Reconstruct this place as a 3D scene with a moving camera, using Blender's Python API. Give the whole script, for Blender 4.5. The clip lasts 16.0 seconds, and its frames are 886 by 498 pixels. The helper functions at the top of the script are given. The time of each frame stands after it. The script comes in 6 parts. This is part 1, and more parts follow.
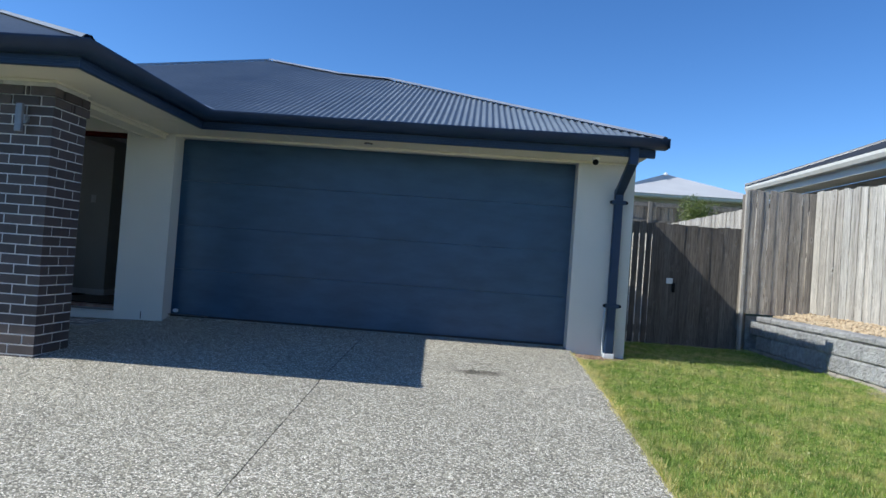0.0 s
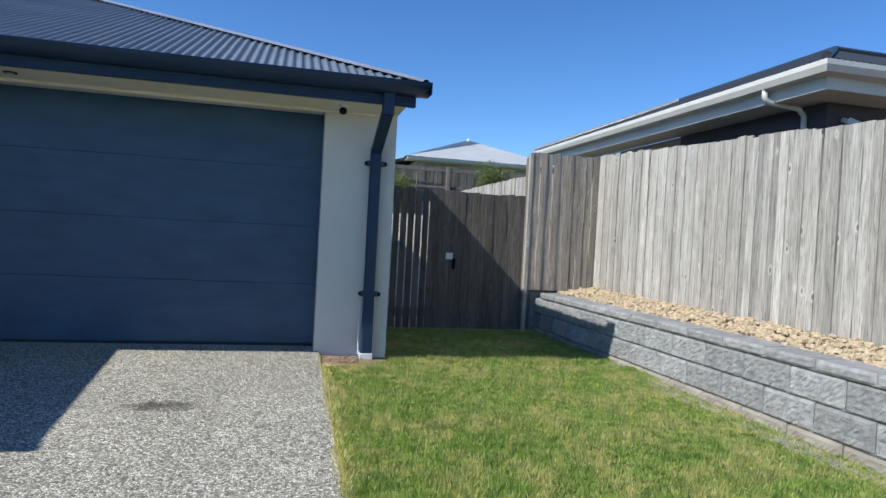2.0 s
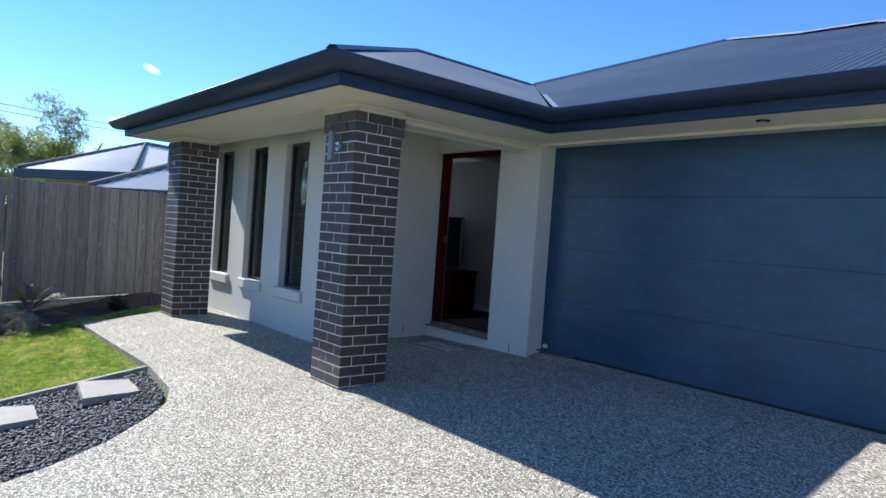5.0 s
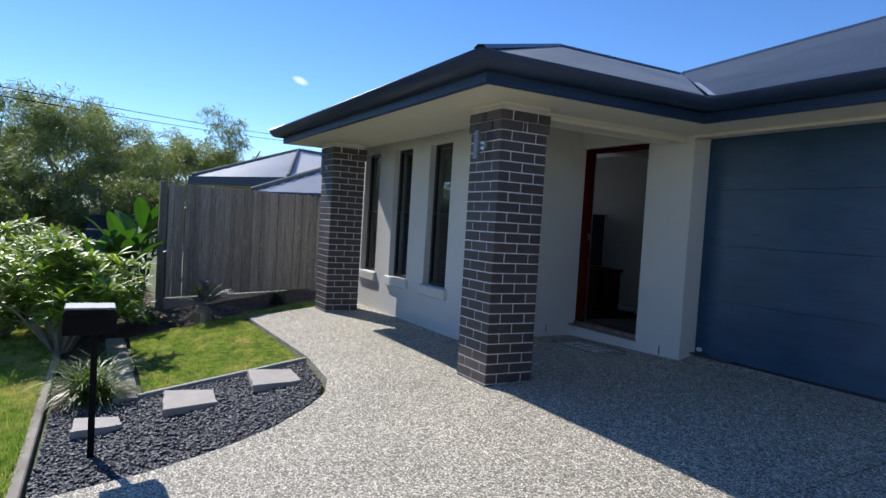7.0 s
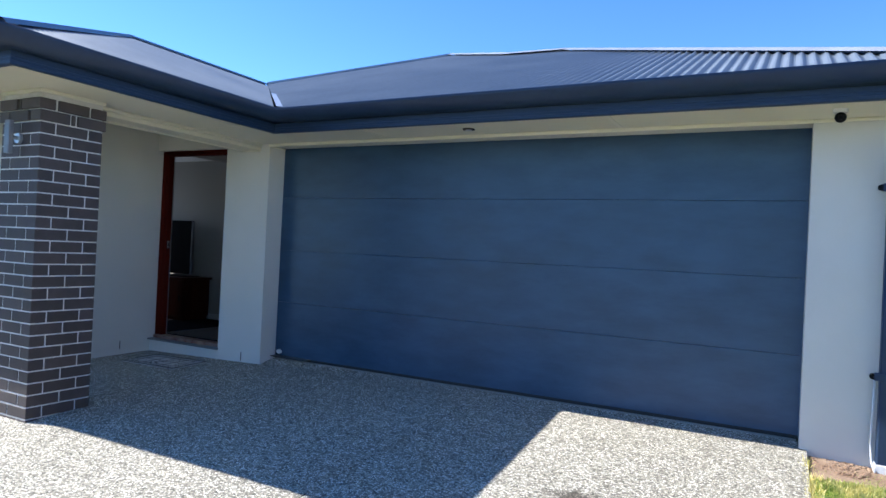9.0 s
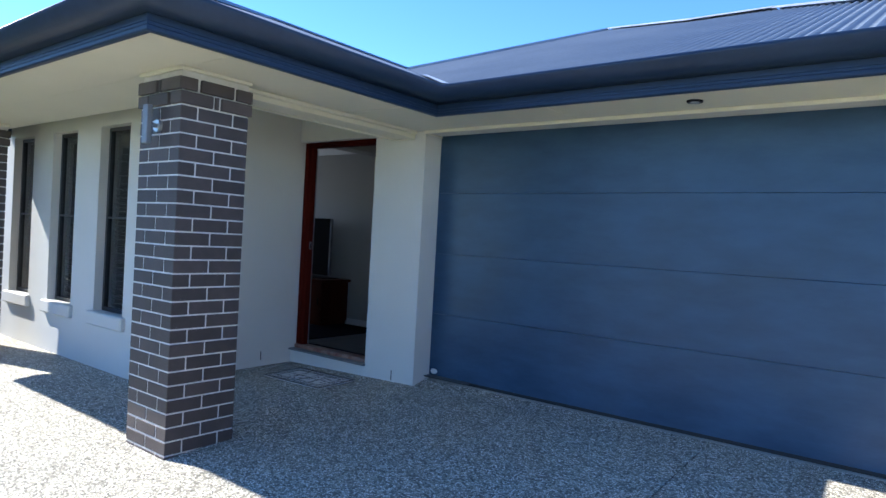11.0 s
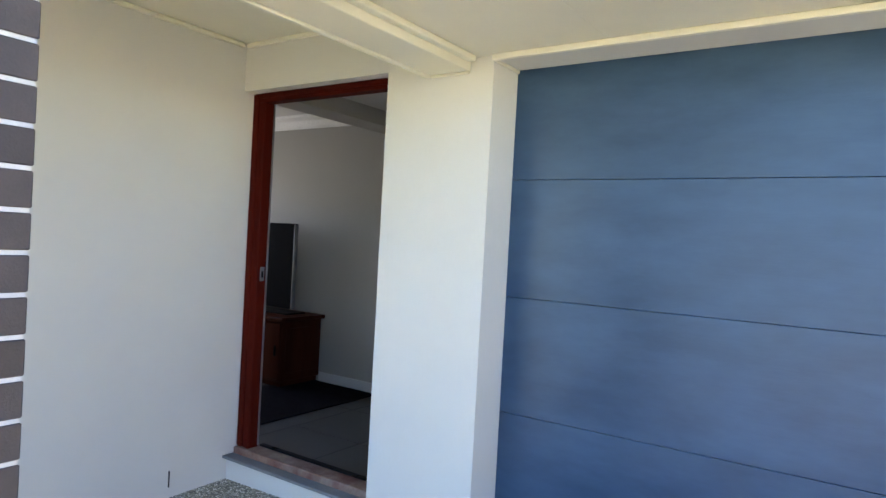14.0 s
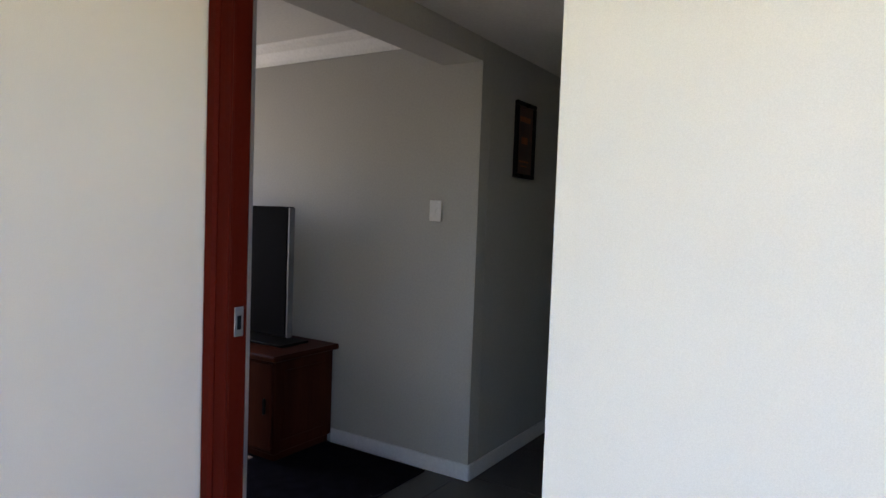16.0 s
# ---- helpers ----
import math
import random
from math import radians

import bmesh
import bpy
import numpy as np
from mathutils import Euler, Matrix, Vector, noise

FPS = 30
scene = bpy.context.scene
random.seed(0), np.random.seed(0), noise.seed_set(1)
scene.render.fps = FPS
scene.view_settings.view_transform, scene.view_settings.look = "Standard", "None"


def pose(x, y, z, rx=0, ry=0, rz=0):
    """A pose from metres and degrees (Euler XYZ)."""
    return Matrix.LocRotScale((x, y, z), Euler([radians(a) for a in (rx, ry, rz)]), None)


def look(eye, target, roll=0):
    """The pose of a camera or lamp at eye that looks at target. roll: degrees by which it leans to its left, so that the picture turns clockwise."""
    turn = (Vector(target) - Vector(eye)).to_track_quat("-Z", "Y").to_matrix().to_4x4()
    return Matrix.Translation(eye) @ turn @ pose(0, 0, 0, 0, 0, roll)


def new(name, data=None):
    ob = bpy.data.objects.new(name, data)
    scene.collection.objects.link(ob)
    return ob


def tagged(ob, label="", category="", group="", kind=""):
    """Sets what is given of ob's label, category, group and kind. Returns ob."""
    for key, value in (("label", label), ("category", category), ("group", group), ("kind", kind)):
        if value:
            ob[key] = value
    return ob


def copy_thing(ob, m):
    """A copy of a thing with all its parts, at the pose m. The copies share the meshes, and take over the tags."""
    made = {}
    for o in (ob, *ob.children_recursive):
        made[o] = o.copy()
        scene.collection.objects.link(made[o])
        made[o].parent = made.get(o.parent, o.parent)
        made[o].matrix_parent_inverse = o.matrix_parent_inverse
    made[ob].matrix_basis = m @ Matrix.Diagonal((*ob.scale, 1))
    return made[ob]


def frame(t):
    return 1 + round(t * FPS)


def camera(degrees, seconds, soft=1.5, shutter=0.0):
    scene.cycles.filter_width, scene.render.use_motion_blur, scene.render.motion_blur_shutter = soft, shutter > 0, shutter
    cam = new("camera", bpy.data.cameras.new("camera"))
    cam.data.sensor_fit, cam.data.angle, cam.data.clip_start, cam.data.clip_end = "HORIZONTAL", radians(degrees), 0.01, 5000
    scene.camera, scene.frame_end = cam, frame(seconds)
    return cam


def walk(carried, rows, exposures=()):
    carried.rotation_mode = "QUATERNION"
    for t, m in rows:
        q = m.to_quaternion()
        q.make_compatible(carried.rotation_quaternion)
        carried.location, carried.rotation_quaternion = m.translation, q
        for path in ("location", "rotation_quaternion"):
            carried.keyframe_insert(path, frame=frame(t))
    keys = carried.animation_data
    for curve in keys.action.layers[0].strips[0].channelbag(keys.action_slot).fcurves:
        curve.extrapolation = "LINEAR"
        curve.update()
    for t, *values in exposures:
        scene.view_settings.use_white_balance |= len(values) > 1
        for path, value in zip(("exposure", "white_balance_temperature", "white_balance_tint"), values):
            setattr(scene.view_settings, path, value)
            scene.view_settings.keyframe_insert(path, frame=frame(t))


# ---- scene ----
cam = camera(68.9, 16.0)
METRES, EYE, TILT, LEAN, TURN = 9.3, 1.5, 0.0, 0.0, 1.9
PATH = [
    (0, (0.056, -0.259, 1.556), (-0.035, 1.738, 1.591), 4.2),
    (0.5, (0.257, 0.181, 1.608), (0.42, 2.174, 1.639), 3.7),
    (1, (0.549, 0.522, 1.63), (0.911, 2.489, 1.642), 3.3),
    (1.5, (0.792, 0.93, 1.685), (1.269, 2.873, 1.673), 3.1),
    (2, (0.966, 1.375, 1.72), (1.435, 3.319, 1.688), 3.1),
    (2.5, (1.187, 1.788, 1.762), (1.486, 3.766, 1.721), 3.1),
    (3, (1.1, 2.183, 1.794), (1.056, 4.182, 1.757), 3.2),
    (3.5, (0.93, 2.344, 1.843), (0.424, 4.279, 1.823), 3.1),
    (4, (0.977, 2.335, 1.857), (0.023, 4.092, 1.843), 3.4),
    (4.5, (0.972, 2.247, 1.843), (-0.308, 3.784, 1.823), 3.9),
    (5, (0.963, 2.241, 1.834), (-0.556, 3.542, 1.785), 4.1),
    (5.2, (0.944, 2.235, 1.833), (-0.656, 3.434, 1.764), 4.5),
    (7.3, (0.902, 2.168, 1.819), (-0.851, 3.127, 1.739), 3.5),
    (7.5, (0.919, 2.194, 1.818), (-0.75, 3.293, 1.761), 3.3),
    (8, (0.976, 2.276, 1.818), (-0.416, 3.713, 1.807), 3.4),
    (8.5, (1.067, 2.361, 1.824), (-0.04, 4.027, 1.837), 3.0),
    (9, (1.115, 2.418, 1.835), (0.179, 4.186, 1.842), 2.8),
    (9.5, (1.069, 2.448, 1.837), (0.115, 4.206, 1.824), 2.4),
    (10, (0.736, 2.554, 1.826), (-0.321, 4.251, 1.805), 2.4),
    (12.3, (-0.86, 3.894, 1.994), (-2.152, 5.42, 1.963), 3.6),
    (12.5, (-1.038, 4.016, 1.987), (-2.262, 5.598, 1.979), 3.8),
    (13, (-1.401, 4.35, 2.04), (-2.495, 6.024, 2.052), 3.8),
    (13.5, (-1.782, 4.709, 1.983), (-2.842, 6.405, 2.011), 3.7),
    (14, (-2.194, 4.994, 2.011), (-3.318, 6.648, 1.989), 3.1),
    (14.5, (-2.612, 5.315, 2.033), (-3.797, 6.926, 1.977), 2.9),
    (15, (-3.021, 5.69, 2.082), (-4.231, 7.28, 2.009), 2.4),
    (15.5, (-3.448, 6.01, 2.084), (-4.607, 7.637, 1.998), 2.2),
    (16, (-3.817, 6.377, 2.079), (-4.889, 8.062, 1.979), 2.1),
]
EXPO = [(0, 0.45, 5650, 7), (1.5, 0.36, 5700, 8), (2.5, 0.42, 5700, 7), (3, 0.58, 5700, 7), (3.5, 1.1, 5650, 9), (4.5, 1.2, 5550, 10), (5, 0.92, 5650, 11), (7.5, 0.5, 5900, 13), (9, 1.28, 5650, 11), (10, 1.38, 5600, 10), (12.5, 2.3, 5850, 12), (13.5, 2.92, 6700, 13), (14.5, 3.22, 7500, 18), (16, 3.24, 7700, 21)]
walk(cam, [(t, look(eye, target, roll)) for t, eye, target, roll in PATH], EXPO)

# ---- light ----
SUN_TO = Vector((-2.68, -0.74, 2.59)).normalized()
world = bpy.data.worlds.new("world")
scene.world = world
world.use_nodes = True
wn = world.node_tree
sky = wn.nodes.new("ShaderNodeTexSky")
sky.sky_type = 'NISHITA'
sky.sun_disc = False
sky.sun_elevation = math.asin(SUN_TO.z)
sky.sun_rotation = math.atan2(SUN_TO.x, SUN_TO.y)
sky.air_density, sky.dust_density, sky.ozone_density = 0.75, 0.0, 2.6
co = wn.nodes.new("ShaderNodeTexCoord")
cmap = wn.nodes.new("ShaderNodeMapping")
CLOUD = Vector((-0.945, 0.262, 0.1955)).normalized()
cmap.vector_type = 'POINT'
side = CLOUD.cross(Vector((0, 0, 1))).normalized()
upw = side.cross(CLOUD)
cmap.inputs["Rotation"].default_value = (0, 0, 0)
wn.links.new(co.outputs["Generated"], cmap.inputs["Vector"])


def world_dot(v, k):
    d = wn.nodes.new("ShaderNodeVectorMath")
    d.operation = 'DOT_PRODUCT'
    wn.links.new(cmap.outputs[0], d.inputs[0])
    d.inputs[1].default_value = tuple(v * k)
    return d.outputs["Value"]


def world_math(op, a, b):
    n = wn.nodes.new("ShaderNodeMath")
    n.operation = op
    for sock, v in ((n.inputs[0], a), (n.inputs[1], b)):
        if isinstance(v, bpy.types.NodeSocket):
            wn.links.new(v, sock)
        else:
            sock.default_value = v
    return n.outputs[0]


slant = world_math('ADD', world_dot(upw, 1.0), world_math('MULTIPLY', world_dot(side, 1.0), 0.3))
puff = wn.nodes.new("ShaderNodeTexNoise")
puff.inputs["Scale"].default_value, puff.inputs["Detail"].default_value = 55, 5
wn.links.new(cmap.outputs[0], puff.inputs["Vector"])
r2 = world_math('ADD', world_math('POWER', world_math('MULTIPLY', world_dot(side, 1.0), 62.0), 2.0), world_math('POWER', world_math('MULTIPLY', slant, 150.0), 2.0))
near = world_math('SUBTRACT', world_math('ADD', 1.0, world_math('MULTIPLY', puff.outputs["Fac"], 1.2)), world_math('ADD', r2, 0.9))
ahead = world_math('GREATER_THAN', world_dot(CLOUD, 1.0), 0.9)
mask = wn.nodes.new("ShaderNodeClamp")
wn.links.new(world_math('MULTIPLY', near, ahead), mask.inputs[0])
cm = wn.nodes.new("ShaderNodeMix")
cm.data_type = 'RGBA'
wn.links.new(world_math('MULTIPLY', mask.outputs[0], 0.8), cm.inputs[0])
deep = wn.nodes.new("ShaderNodeHueSaturation")
deep.inputs["Saturation"].default_value = 1.18
deep.inputs["Hue"].default_value = 0.504
wn.links.new(sky.outputs[0], deep.inputs["Color"])
wn.links.new(deep.outputs[0], cm.inputs[6])
cm.inputs[7].default_value = (7.5, 7.8, 8.2, 1)
wn.links.new(cm.outputs[2], wn.nodes["Background"].inputs[0])
wn.nodes["Background"].inputs[1].default_value = 0.12
sun = new("sun", bpy.data.lights.new("sun", 'SUN'))
sun.data.energy, sun.data.angle, sun.data.color = 4.4, radians(0.53), (1.0, 0.92, 0.78)
sun.matrix_world = look(SUN_TO * 50, (0, 0, 0))

room = new("room_window_light", bpy.data.lights.new("room_window_light", 'AREA'))
room.data.shape, room.data.size, room.data.size_y, room.data.energy, room.data.color = 'RECTANGLE', 1.2, 1.4, 1.6, (0.86, 0.93, 1.0)
room.matrix_world = look((-8.62, 8.6, 2.02), (-5, 8.6, 1.9))


# ---- materials ----
def shader(name, rough=0.6, metal=0.0):
    m = bpy.data.materials.new(name)
    m.use_nodes = True
    b = m.node_tree.nodes["Principled BSDF"]
    b.inputs["Roughness"].default_value = rough
    b.inputs["Metallic"].default_value = metal
    return m, m.node_tree, b


def node(nt, kind, **props):
    n = nt.nodes.new(kind)
    for k, v in props.items():
        if k in n.inputs:
            n.inputs[k].default_value = v
    return n


def place(nt, stretch=(1, 1, 1), local=False):
    mp = nt.nodes.new("ShaderNodeMapping")
    mp.inputs["Scale"].default_value = stretch
    if local:
        src = nt.nodes.new("ShaderNodeTexCoord").outputs["Object"]
    else:
        src = nt.nodes.new("ShaderNodeNewGeometry").outputs["Position"]
    nt.links.new(src, mp.inputs["Vector"])
    return mp.outputs[0]


def noise_tex(nt, vec, scale, detail=5.0, rough=0.6):
    n = node(nt, "ShaderNodeTexNoise", Scale=scale, Detail=detail, Roughness=rough)
    nt.links.new(vec, n.inputs["Vector"])
    return n.outputs["Fac"]


def ramp(nt, fac, stops):
    r = nt.nodes.new("ShaderNodeValToRGB")
    e = r.color_ramp.elements
    while len(e) < len(stops):
        e.new(0.5)
    for el, (p, c) in zip(e, stops):
        el.position, el.color = p, (*c, 1)
    nt.links.new(fac, r.inputs[0])
    return r.outputs[0]


def mix(nt, fac, a, b, mode='MIX'):
    n = nt.nodes.new("ShaderNodeMix")
    n.data_type, n.blend_type = 'RGBA', mode
    for sock, v in ((n.inputs[0], fac), (n.inputs[6], a), (n.inputs[7], b)):
        if isinstance(v, bpy.types.NodeSocket):
            nt.links.new(v, sock)
        elif isinstance(v, (int, float)):
            sock.default_value = v
        else:
            sock.default_value = (*v, 1)
    return n.outputs[2]


def maths(nt, op, a, b=0.0):
    n = nt.nodes.new("ShaderNodeMath")
    n.operation = op
    for sock, v in ((n.inputs[0], a), (n.inputs[1], b)):
        if isinstance(v, bpy.types.NodeSocket):
            nt.links.new(v, sock)
        else:
            sock.default_value = v
    return n.outputs[0]


def bump(nt, b, height, strength, dist=0.01):
    n = node(nt, "ShaderNodeBump", Strength=strength, Distance=dist)
    nt.links.new(height, n.inputs["Height"])
    nt.links.new(n.outputs[0], b.inputs["Normal"])


def surface(name, c1, c2, scale=3.0, rough=0.6, metal=0.0, fine=60.0, relief=0.2, dist=0.003, vary=0.0, stretch=(1, 1, 1), local=False, spread=0.35):
    """Two tones mixed by coarse noise, fine grain on top, and a little relief."""
    m, nt, b = shader(name, rough, metal)
    vec = place(nt, stretch, local)
    coarse, grain = noise_tex(nt, vec, scale), noise_tex(nt, vec, fine, 4.0)
    col = ramp(nt, coarse, [(0.5 - spread / 2, c1), (0.5 + spread / 2, c2)])
    col = mix(nt, 0.25, col, ramp(nt, grain, [(0.3, (0.5, 0.5, 0.5)), (0.7, (1, 1, 1))]), 'MULTIPLY')
    if vary:
        info = nt.nodes.new("ShaderNodeObjectInfo")
        col = mix(nt, 1.0, col, ramp(nt, info.outputs["Random"], [(0, (1 - vary,) * 3), (1, (1 + vary * 0.4,) * 3)]), 'MULTIPLY')
    nt.links.new(col, b.inputs["Base Color"])
    r = maths(nt, 'ADD', maths(nt, 'MULTIPLY', coarse, 0.2), rough - 0.1)
    nt.links.new(r, b.inputs["Roughness"])
    if relief:
        bump(nt, b, grain, relief, dist)
    return m


def aggregate_material():
    m, nt, b = shader("exposed_aggregate", 0.75)
    vec = place(nt)
    warp = nt.nodes.new("ShaderNodeTexNoise")
    warp.inputs["Scale"].default_value = 40
    nt.links.new(vec, warp.inputs["Vector"])
    v2 = mix(nt, 0.012, vec, warp.outputs["Color"], 'ADD')
    cells = node(nt, "ShaderNodeTexVoronoi", Scale=88.0)
    nt.links.new(v2, cells.inputs["Vector"])
    edge = nt.nodes.new("ShaderNodeTexVoronoi")
    edge.feature = 'DISTANCE_TO_EDGE'
    edge.inputs["Scale"].default_value = 88
    nt.links.new(v2, edge.inputs["Vector"])
    sep = nt.nodes.new("ShaderNodeSeparateColor")
    nt.links.new(cells.outputs["Color"], sep.inputs[0])
    stone = ramp(nt, sep.outputs[0], [(0.0, (0.05, 0.046, 0.037)), (0.2, (0.16, 0.148, 0.115)), (0.4, (0.42, 0.385, 0.30)), (0.68, (0.70, 0.645, 0.52)), (0.84, (0.93, 0.89, 0.79))])
    joint = ramp(nt, edge.outputs["Distance"], [(0.04, (0, 0, 0)), (0.2, (1, 1, 1))])
    col = mix(nt, joint, (0.20, 0.185, 0.15), stone)
    blot = noise_tex(nt, vec, 0.9, 4)
    col = mix(nt, 1.0, col, ramp(nt, blot, [(0.3, (0.9, 0.89, 0.87)), (0.7, (1.12, 1.1, 1.06))]), 'MULTIPLY')
    blot2 = noise_tex(nt, vec, 7.0, 4)
    col = mix(nt, 1.0, col, ramp(nt, blot2, [(0.35, (0.95, 0.95, 0.95)), (0.65, (1.02, 1.02, 1.02))]), 'MULTIPLY')
    off = nt.nodes.new("ShaderNodeVectorMath")
    off.operation = 'DISTANCE'
    sq = nt.nodes.new("ShaderNodeMapping")
    sq.inputs["Scale"].default_value = (0.55, 1.3, 0)
    sq.inputs["Location"].default_value = (-0.12, -7.72, 0)
    nt.links.new(vec, sq.inputs["Vector"])
    nt.links.new(sq.outputs[0], off.inputs[0])
    off.inputs[1].default_value = (0, 0, 0)
    stain = maths(nt, 'ADD', off.outputs["Value"], maths(nt, 'MULTIPLY', maths(nt, 'SUBTRACT', noise_tex(nt, vec, 9, 3), 0.5), 0.35))
    col = mix(nt, 1.0, col, ramp(nt, stain, [(0.03, (0.3, 0.28, 0.26)), (0.16, (1, 1, 1))]), 'MULTIPLY')
    nt.links.new(col, b.inputs["Base Color"])
    bump(nt, b, joint, 0.5, 0.003)
    return m


def timber_material(name, dark, light, knot=(0.12, 0.09, 0.06), rough=0.85):
    m, nt, b = shader(name, rough)
    info = nt.nodes.new("ShaderNodeObjectInfo")
    vec = place(nt, (1, 1, 0.05))
    shift = nt.nodes.new("ShaderNodeVectorMath")
    shift.operation = 'ADD'
    comb = nt.nodes.new("ShaderNodeCombineXYZ")
    nt.links.new(maths(nt, 'MULTIPLY', info.outputs["Random"], 40.0), comb.inputs[2])
    nt.links.new(vec, shift.inputs[0])
    nt.links.new(comb.outputs[0], shift.inputs[1])
    g = noise_tex(nt, shift.outputs[0], 60, 5, 0.7)
    big = noise_tex(nt, shift.outputs[0], 6, 3)
    col = ramp(nt, g, [(0.28, dark), (0.62, light)])
    col = mix(nt, 1.0, col, ramp(nt, big, [(0.3, (0.75, 0.74, 0.72)), (0.7, (1.08, 1.05, 1.0))]), 'MULTIPLY')
    col = mix(nt, 1.0, col, ramp(nt, info.outputs["Random"], [(0, (0.72, 0.7, 0.68)), (0.5, (1, 0.97, 0.93)), (1, (1.15, 1.14, 1.12))]), 'MULTIPLY')
    obj = nt.nodes.new("ShaderNodeMapping")
    obj.inputs["Scale"].default_value = (1, 1, 0.5)
    nt.links.new(nt.nodes.new("ShaderNodeNewGeometry").outputs["Position"], obj.inputs["Vector"])
    move = nt.nodes.new("ShaderNodeVectorMath")
    move.operation = 'ADD'
    nt.links.new(obj.outputs[0], move.inputs[0])
    nt.links.new(comb.outputs[0], move.inputs[1])
    kn = node(nt, "ShaderNodeTexVoronoi", Scale=6.5)
    nt.links.new(move.outputs[0], kn.inputs["Vector"])
    ring = maths(nt, 'ADD', kn.outputs["Distance"], maths(nt, 'MULTIPLY', g, 0.10))
    swirl = ramp(nt, ring, [(0.12, (0, 0, 0)), (0.17, (1, 1, 1)), (0.24, (0, 0, 0))])
    col = mix(nt, maths(nt, 'MULTIPLY', swirl, 0.45), col, tuple(min(1.0, c * 1.25) for c in light))
    kf = ramp(nt, ring, [(0.10, (1, 1, 1)), (0.145, (0, 0, 0))])
    col = mix(nt, maths(nt, 'MULTIPLY', kf, 0.8), col, knot)
    crack = noise_tex(nt, shift.outputs[0], 170, 2, 0.5)
    col = mix(nt, 1.0, col, ramp(nt, crack, [(0.30, (0.45, 0.43, 0.4)), (0.42, (1, 1, 1))]), 'MULTIPLY')
    nt.links.new(col, b.inputs["Base Color"])
    bump(nt, b, g, 0.4, 0.003)
    return m


def leaf_material(name, a, c, rough=0.5):
    m, nt, b = shader(name, rough)
    g = nt.nodes.new("ShaderNodeNewGeometry")
    col = ramp(nt, g.outputs["Random Per Island"], [(0, a), (1, c)])
    big = noise_tex(nt, place(nt), 1.3, 3)
    col = mix(nt, 1.0, col, ramp(nt, big, [(0.3, (0.75, 0.8, 0.75)), (0.7, (1.2, 1.15, 1.0))]), 'MULTIPLY')
    nt.links.new(col, b.inputs["Base Color"])
    tr = nt.nodes.new("ShaderNodeBsdfTranslucent")
    nt.links.new(mix(nt, 1.0, col, (1.3, 1.5, 0.5), 'MULTIPLY'), tr.inputs[0])
    ms = nt.nodes.new("ShaderNodeMixShader")
    ms.inputs[0].default_value = 0.3
    nt.links.new(b.outputs[0], ms.inputs[1])
    nt.links.new(tr.outputs[0], ms.inputs[2])
    nt.links.new(ms.outputs[0], nt.nodes["Material Output"].inputs[0])
    return m


def lawn_soil_material():
    m, nt, b = shader("lawn_thatch", 0.95)
    vec = place(nt)
    col = ramp(nt, noise_tex(nt, vec, 90, 4), [(0.3, (0.035, 0.055, 0.015)), (0.7, (0.13, 0.17, 0.05))])
    dry = ramp(nt, noise_tex(nt, vec, 2.2, 5), [(0.55, (0, 0, 0)), (0.72, (1, 1, 1))])
    col = mix(nt, maths(nt, 'MULTIPLY', dry, 0.5), col, (0.28, 0.23, 0.12))
    nt.links.new(col, b.inputs["Base Color"])
    bump(nt, b, noise_tex(nt, vec, 120, 3), 0.6, 0.01)
    return m


def door_paint_material():
    m, nt, b = shader("blue_door_paint", 0.38)
    fine = noise_tex(nt, place(nt, (0.05, 1, 1)), 110, 6, 0.7)
    mid = noise_tex(nt, place(nt, (0.35, 1, 1)), 7, 5)
    # Streaks in the blue stand in for uneven reflections on the door.
    col = ramp(nt, mid, [(0.32, (0.012, 0.042, 0.09)), (0.68, (0.030, 0.073, 0.138))])
    nt.links.new(col, b.inputs["Base Color"])
    nt.links.new(maths(nt, 'ADD', maths(nt, 'MULTIPLY', mid, 0.3), 0.22), b.inputs["Roughness"])
    wave = noise_tex(nt, place(nt, (0.3, 1, 1.6)), 2.4, 3)
    bump(nt, b, maths(nt, 'ADD', fine, maths(nt, 'MULTIPLY', wave, 1.2)), 0.22, 0.003)
    return m


RENDER = surface("painted_render", (0.60, 0.585, 0.54), (0.64, 0.625, 0.58), 1.2, 0.85, fine=420, relief=0.04, dist=0.002)
SOFFIT = surface("cream_soffit_paint", (0.72, 0.68, 0.54), (0.76, 0.72, 0.58), 1.5, 0.6, fine=350, relief=0.03)
BEAD = surface("cream_trim_paint", (0.76, 0.72, 0.58), (0.79, 0.75, 0.61), 2.5, 0.5, fine=350, relief=0.03)
NAVY = surface("navy_metal", (0.018, 0.034, 0.072), (0.024, 0.044, 0.09), 2.0, 0.42, 0.0, fine=30, relief=0.02)
ROOFMAT = surface("navy_roof_steel", (0.125, 0.15, 0.185), (0.17, 0.2, 0.24), 1.2, 0.5, 0.08, fine=18, relief=0.04)
RIDGE = surface("roof_ridge_steel", (0.3, 0.32, 0.36), (0.4, 0.42, 0.46), 2, 0.35, 0.3, relief=0.03)
DOORBLUE = door_paint_material()
AGG = aggregate_material()
BRICKM = surface("dark_brick", (0.060, 0.047, 0.043), (0.098, 0.077, 0.070), 9, 0.62, fine=160, relief=0.35, dist=0.003, vary=0.28, spread=0.5)
MORTAR = surface("pale_mortar", (0.60, 0.57, 0.53), (0.74, 0.71, 0.67), 12, 0.9, fine=200, relief=0.4)
TIMBER_SUN = timber_material("weathered_pine", (0.22, 0.21, 0.195), (0.56, 0.545, 0.515))
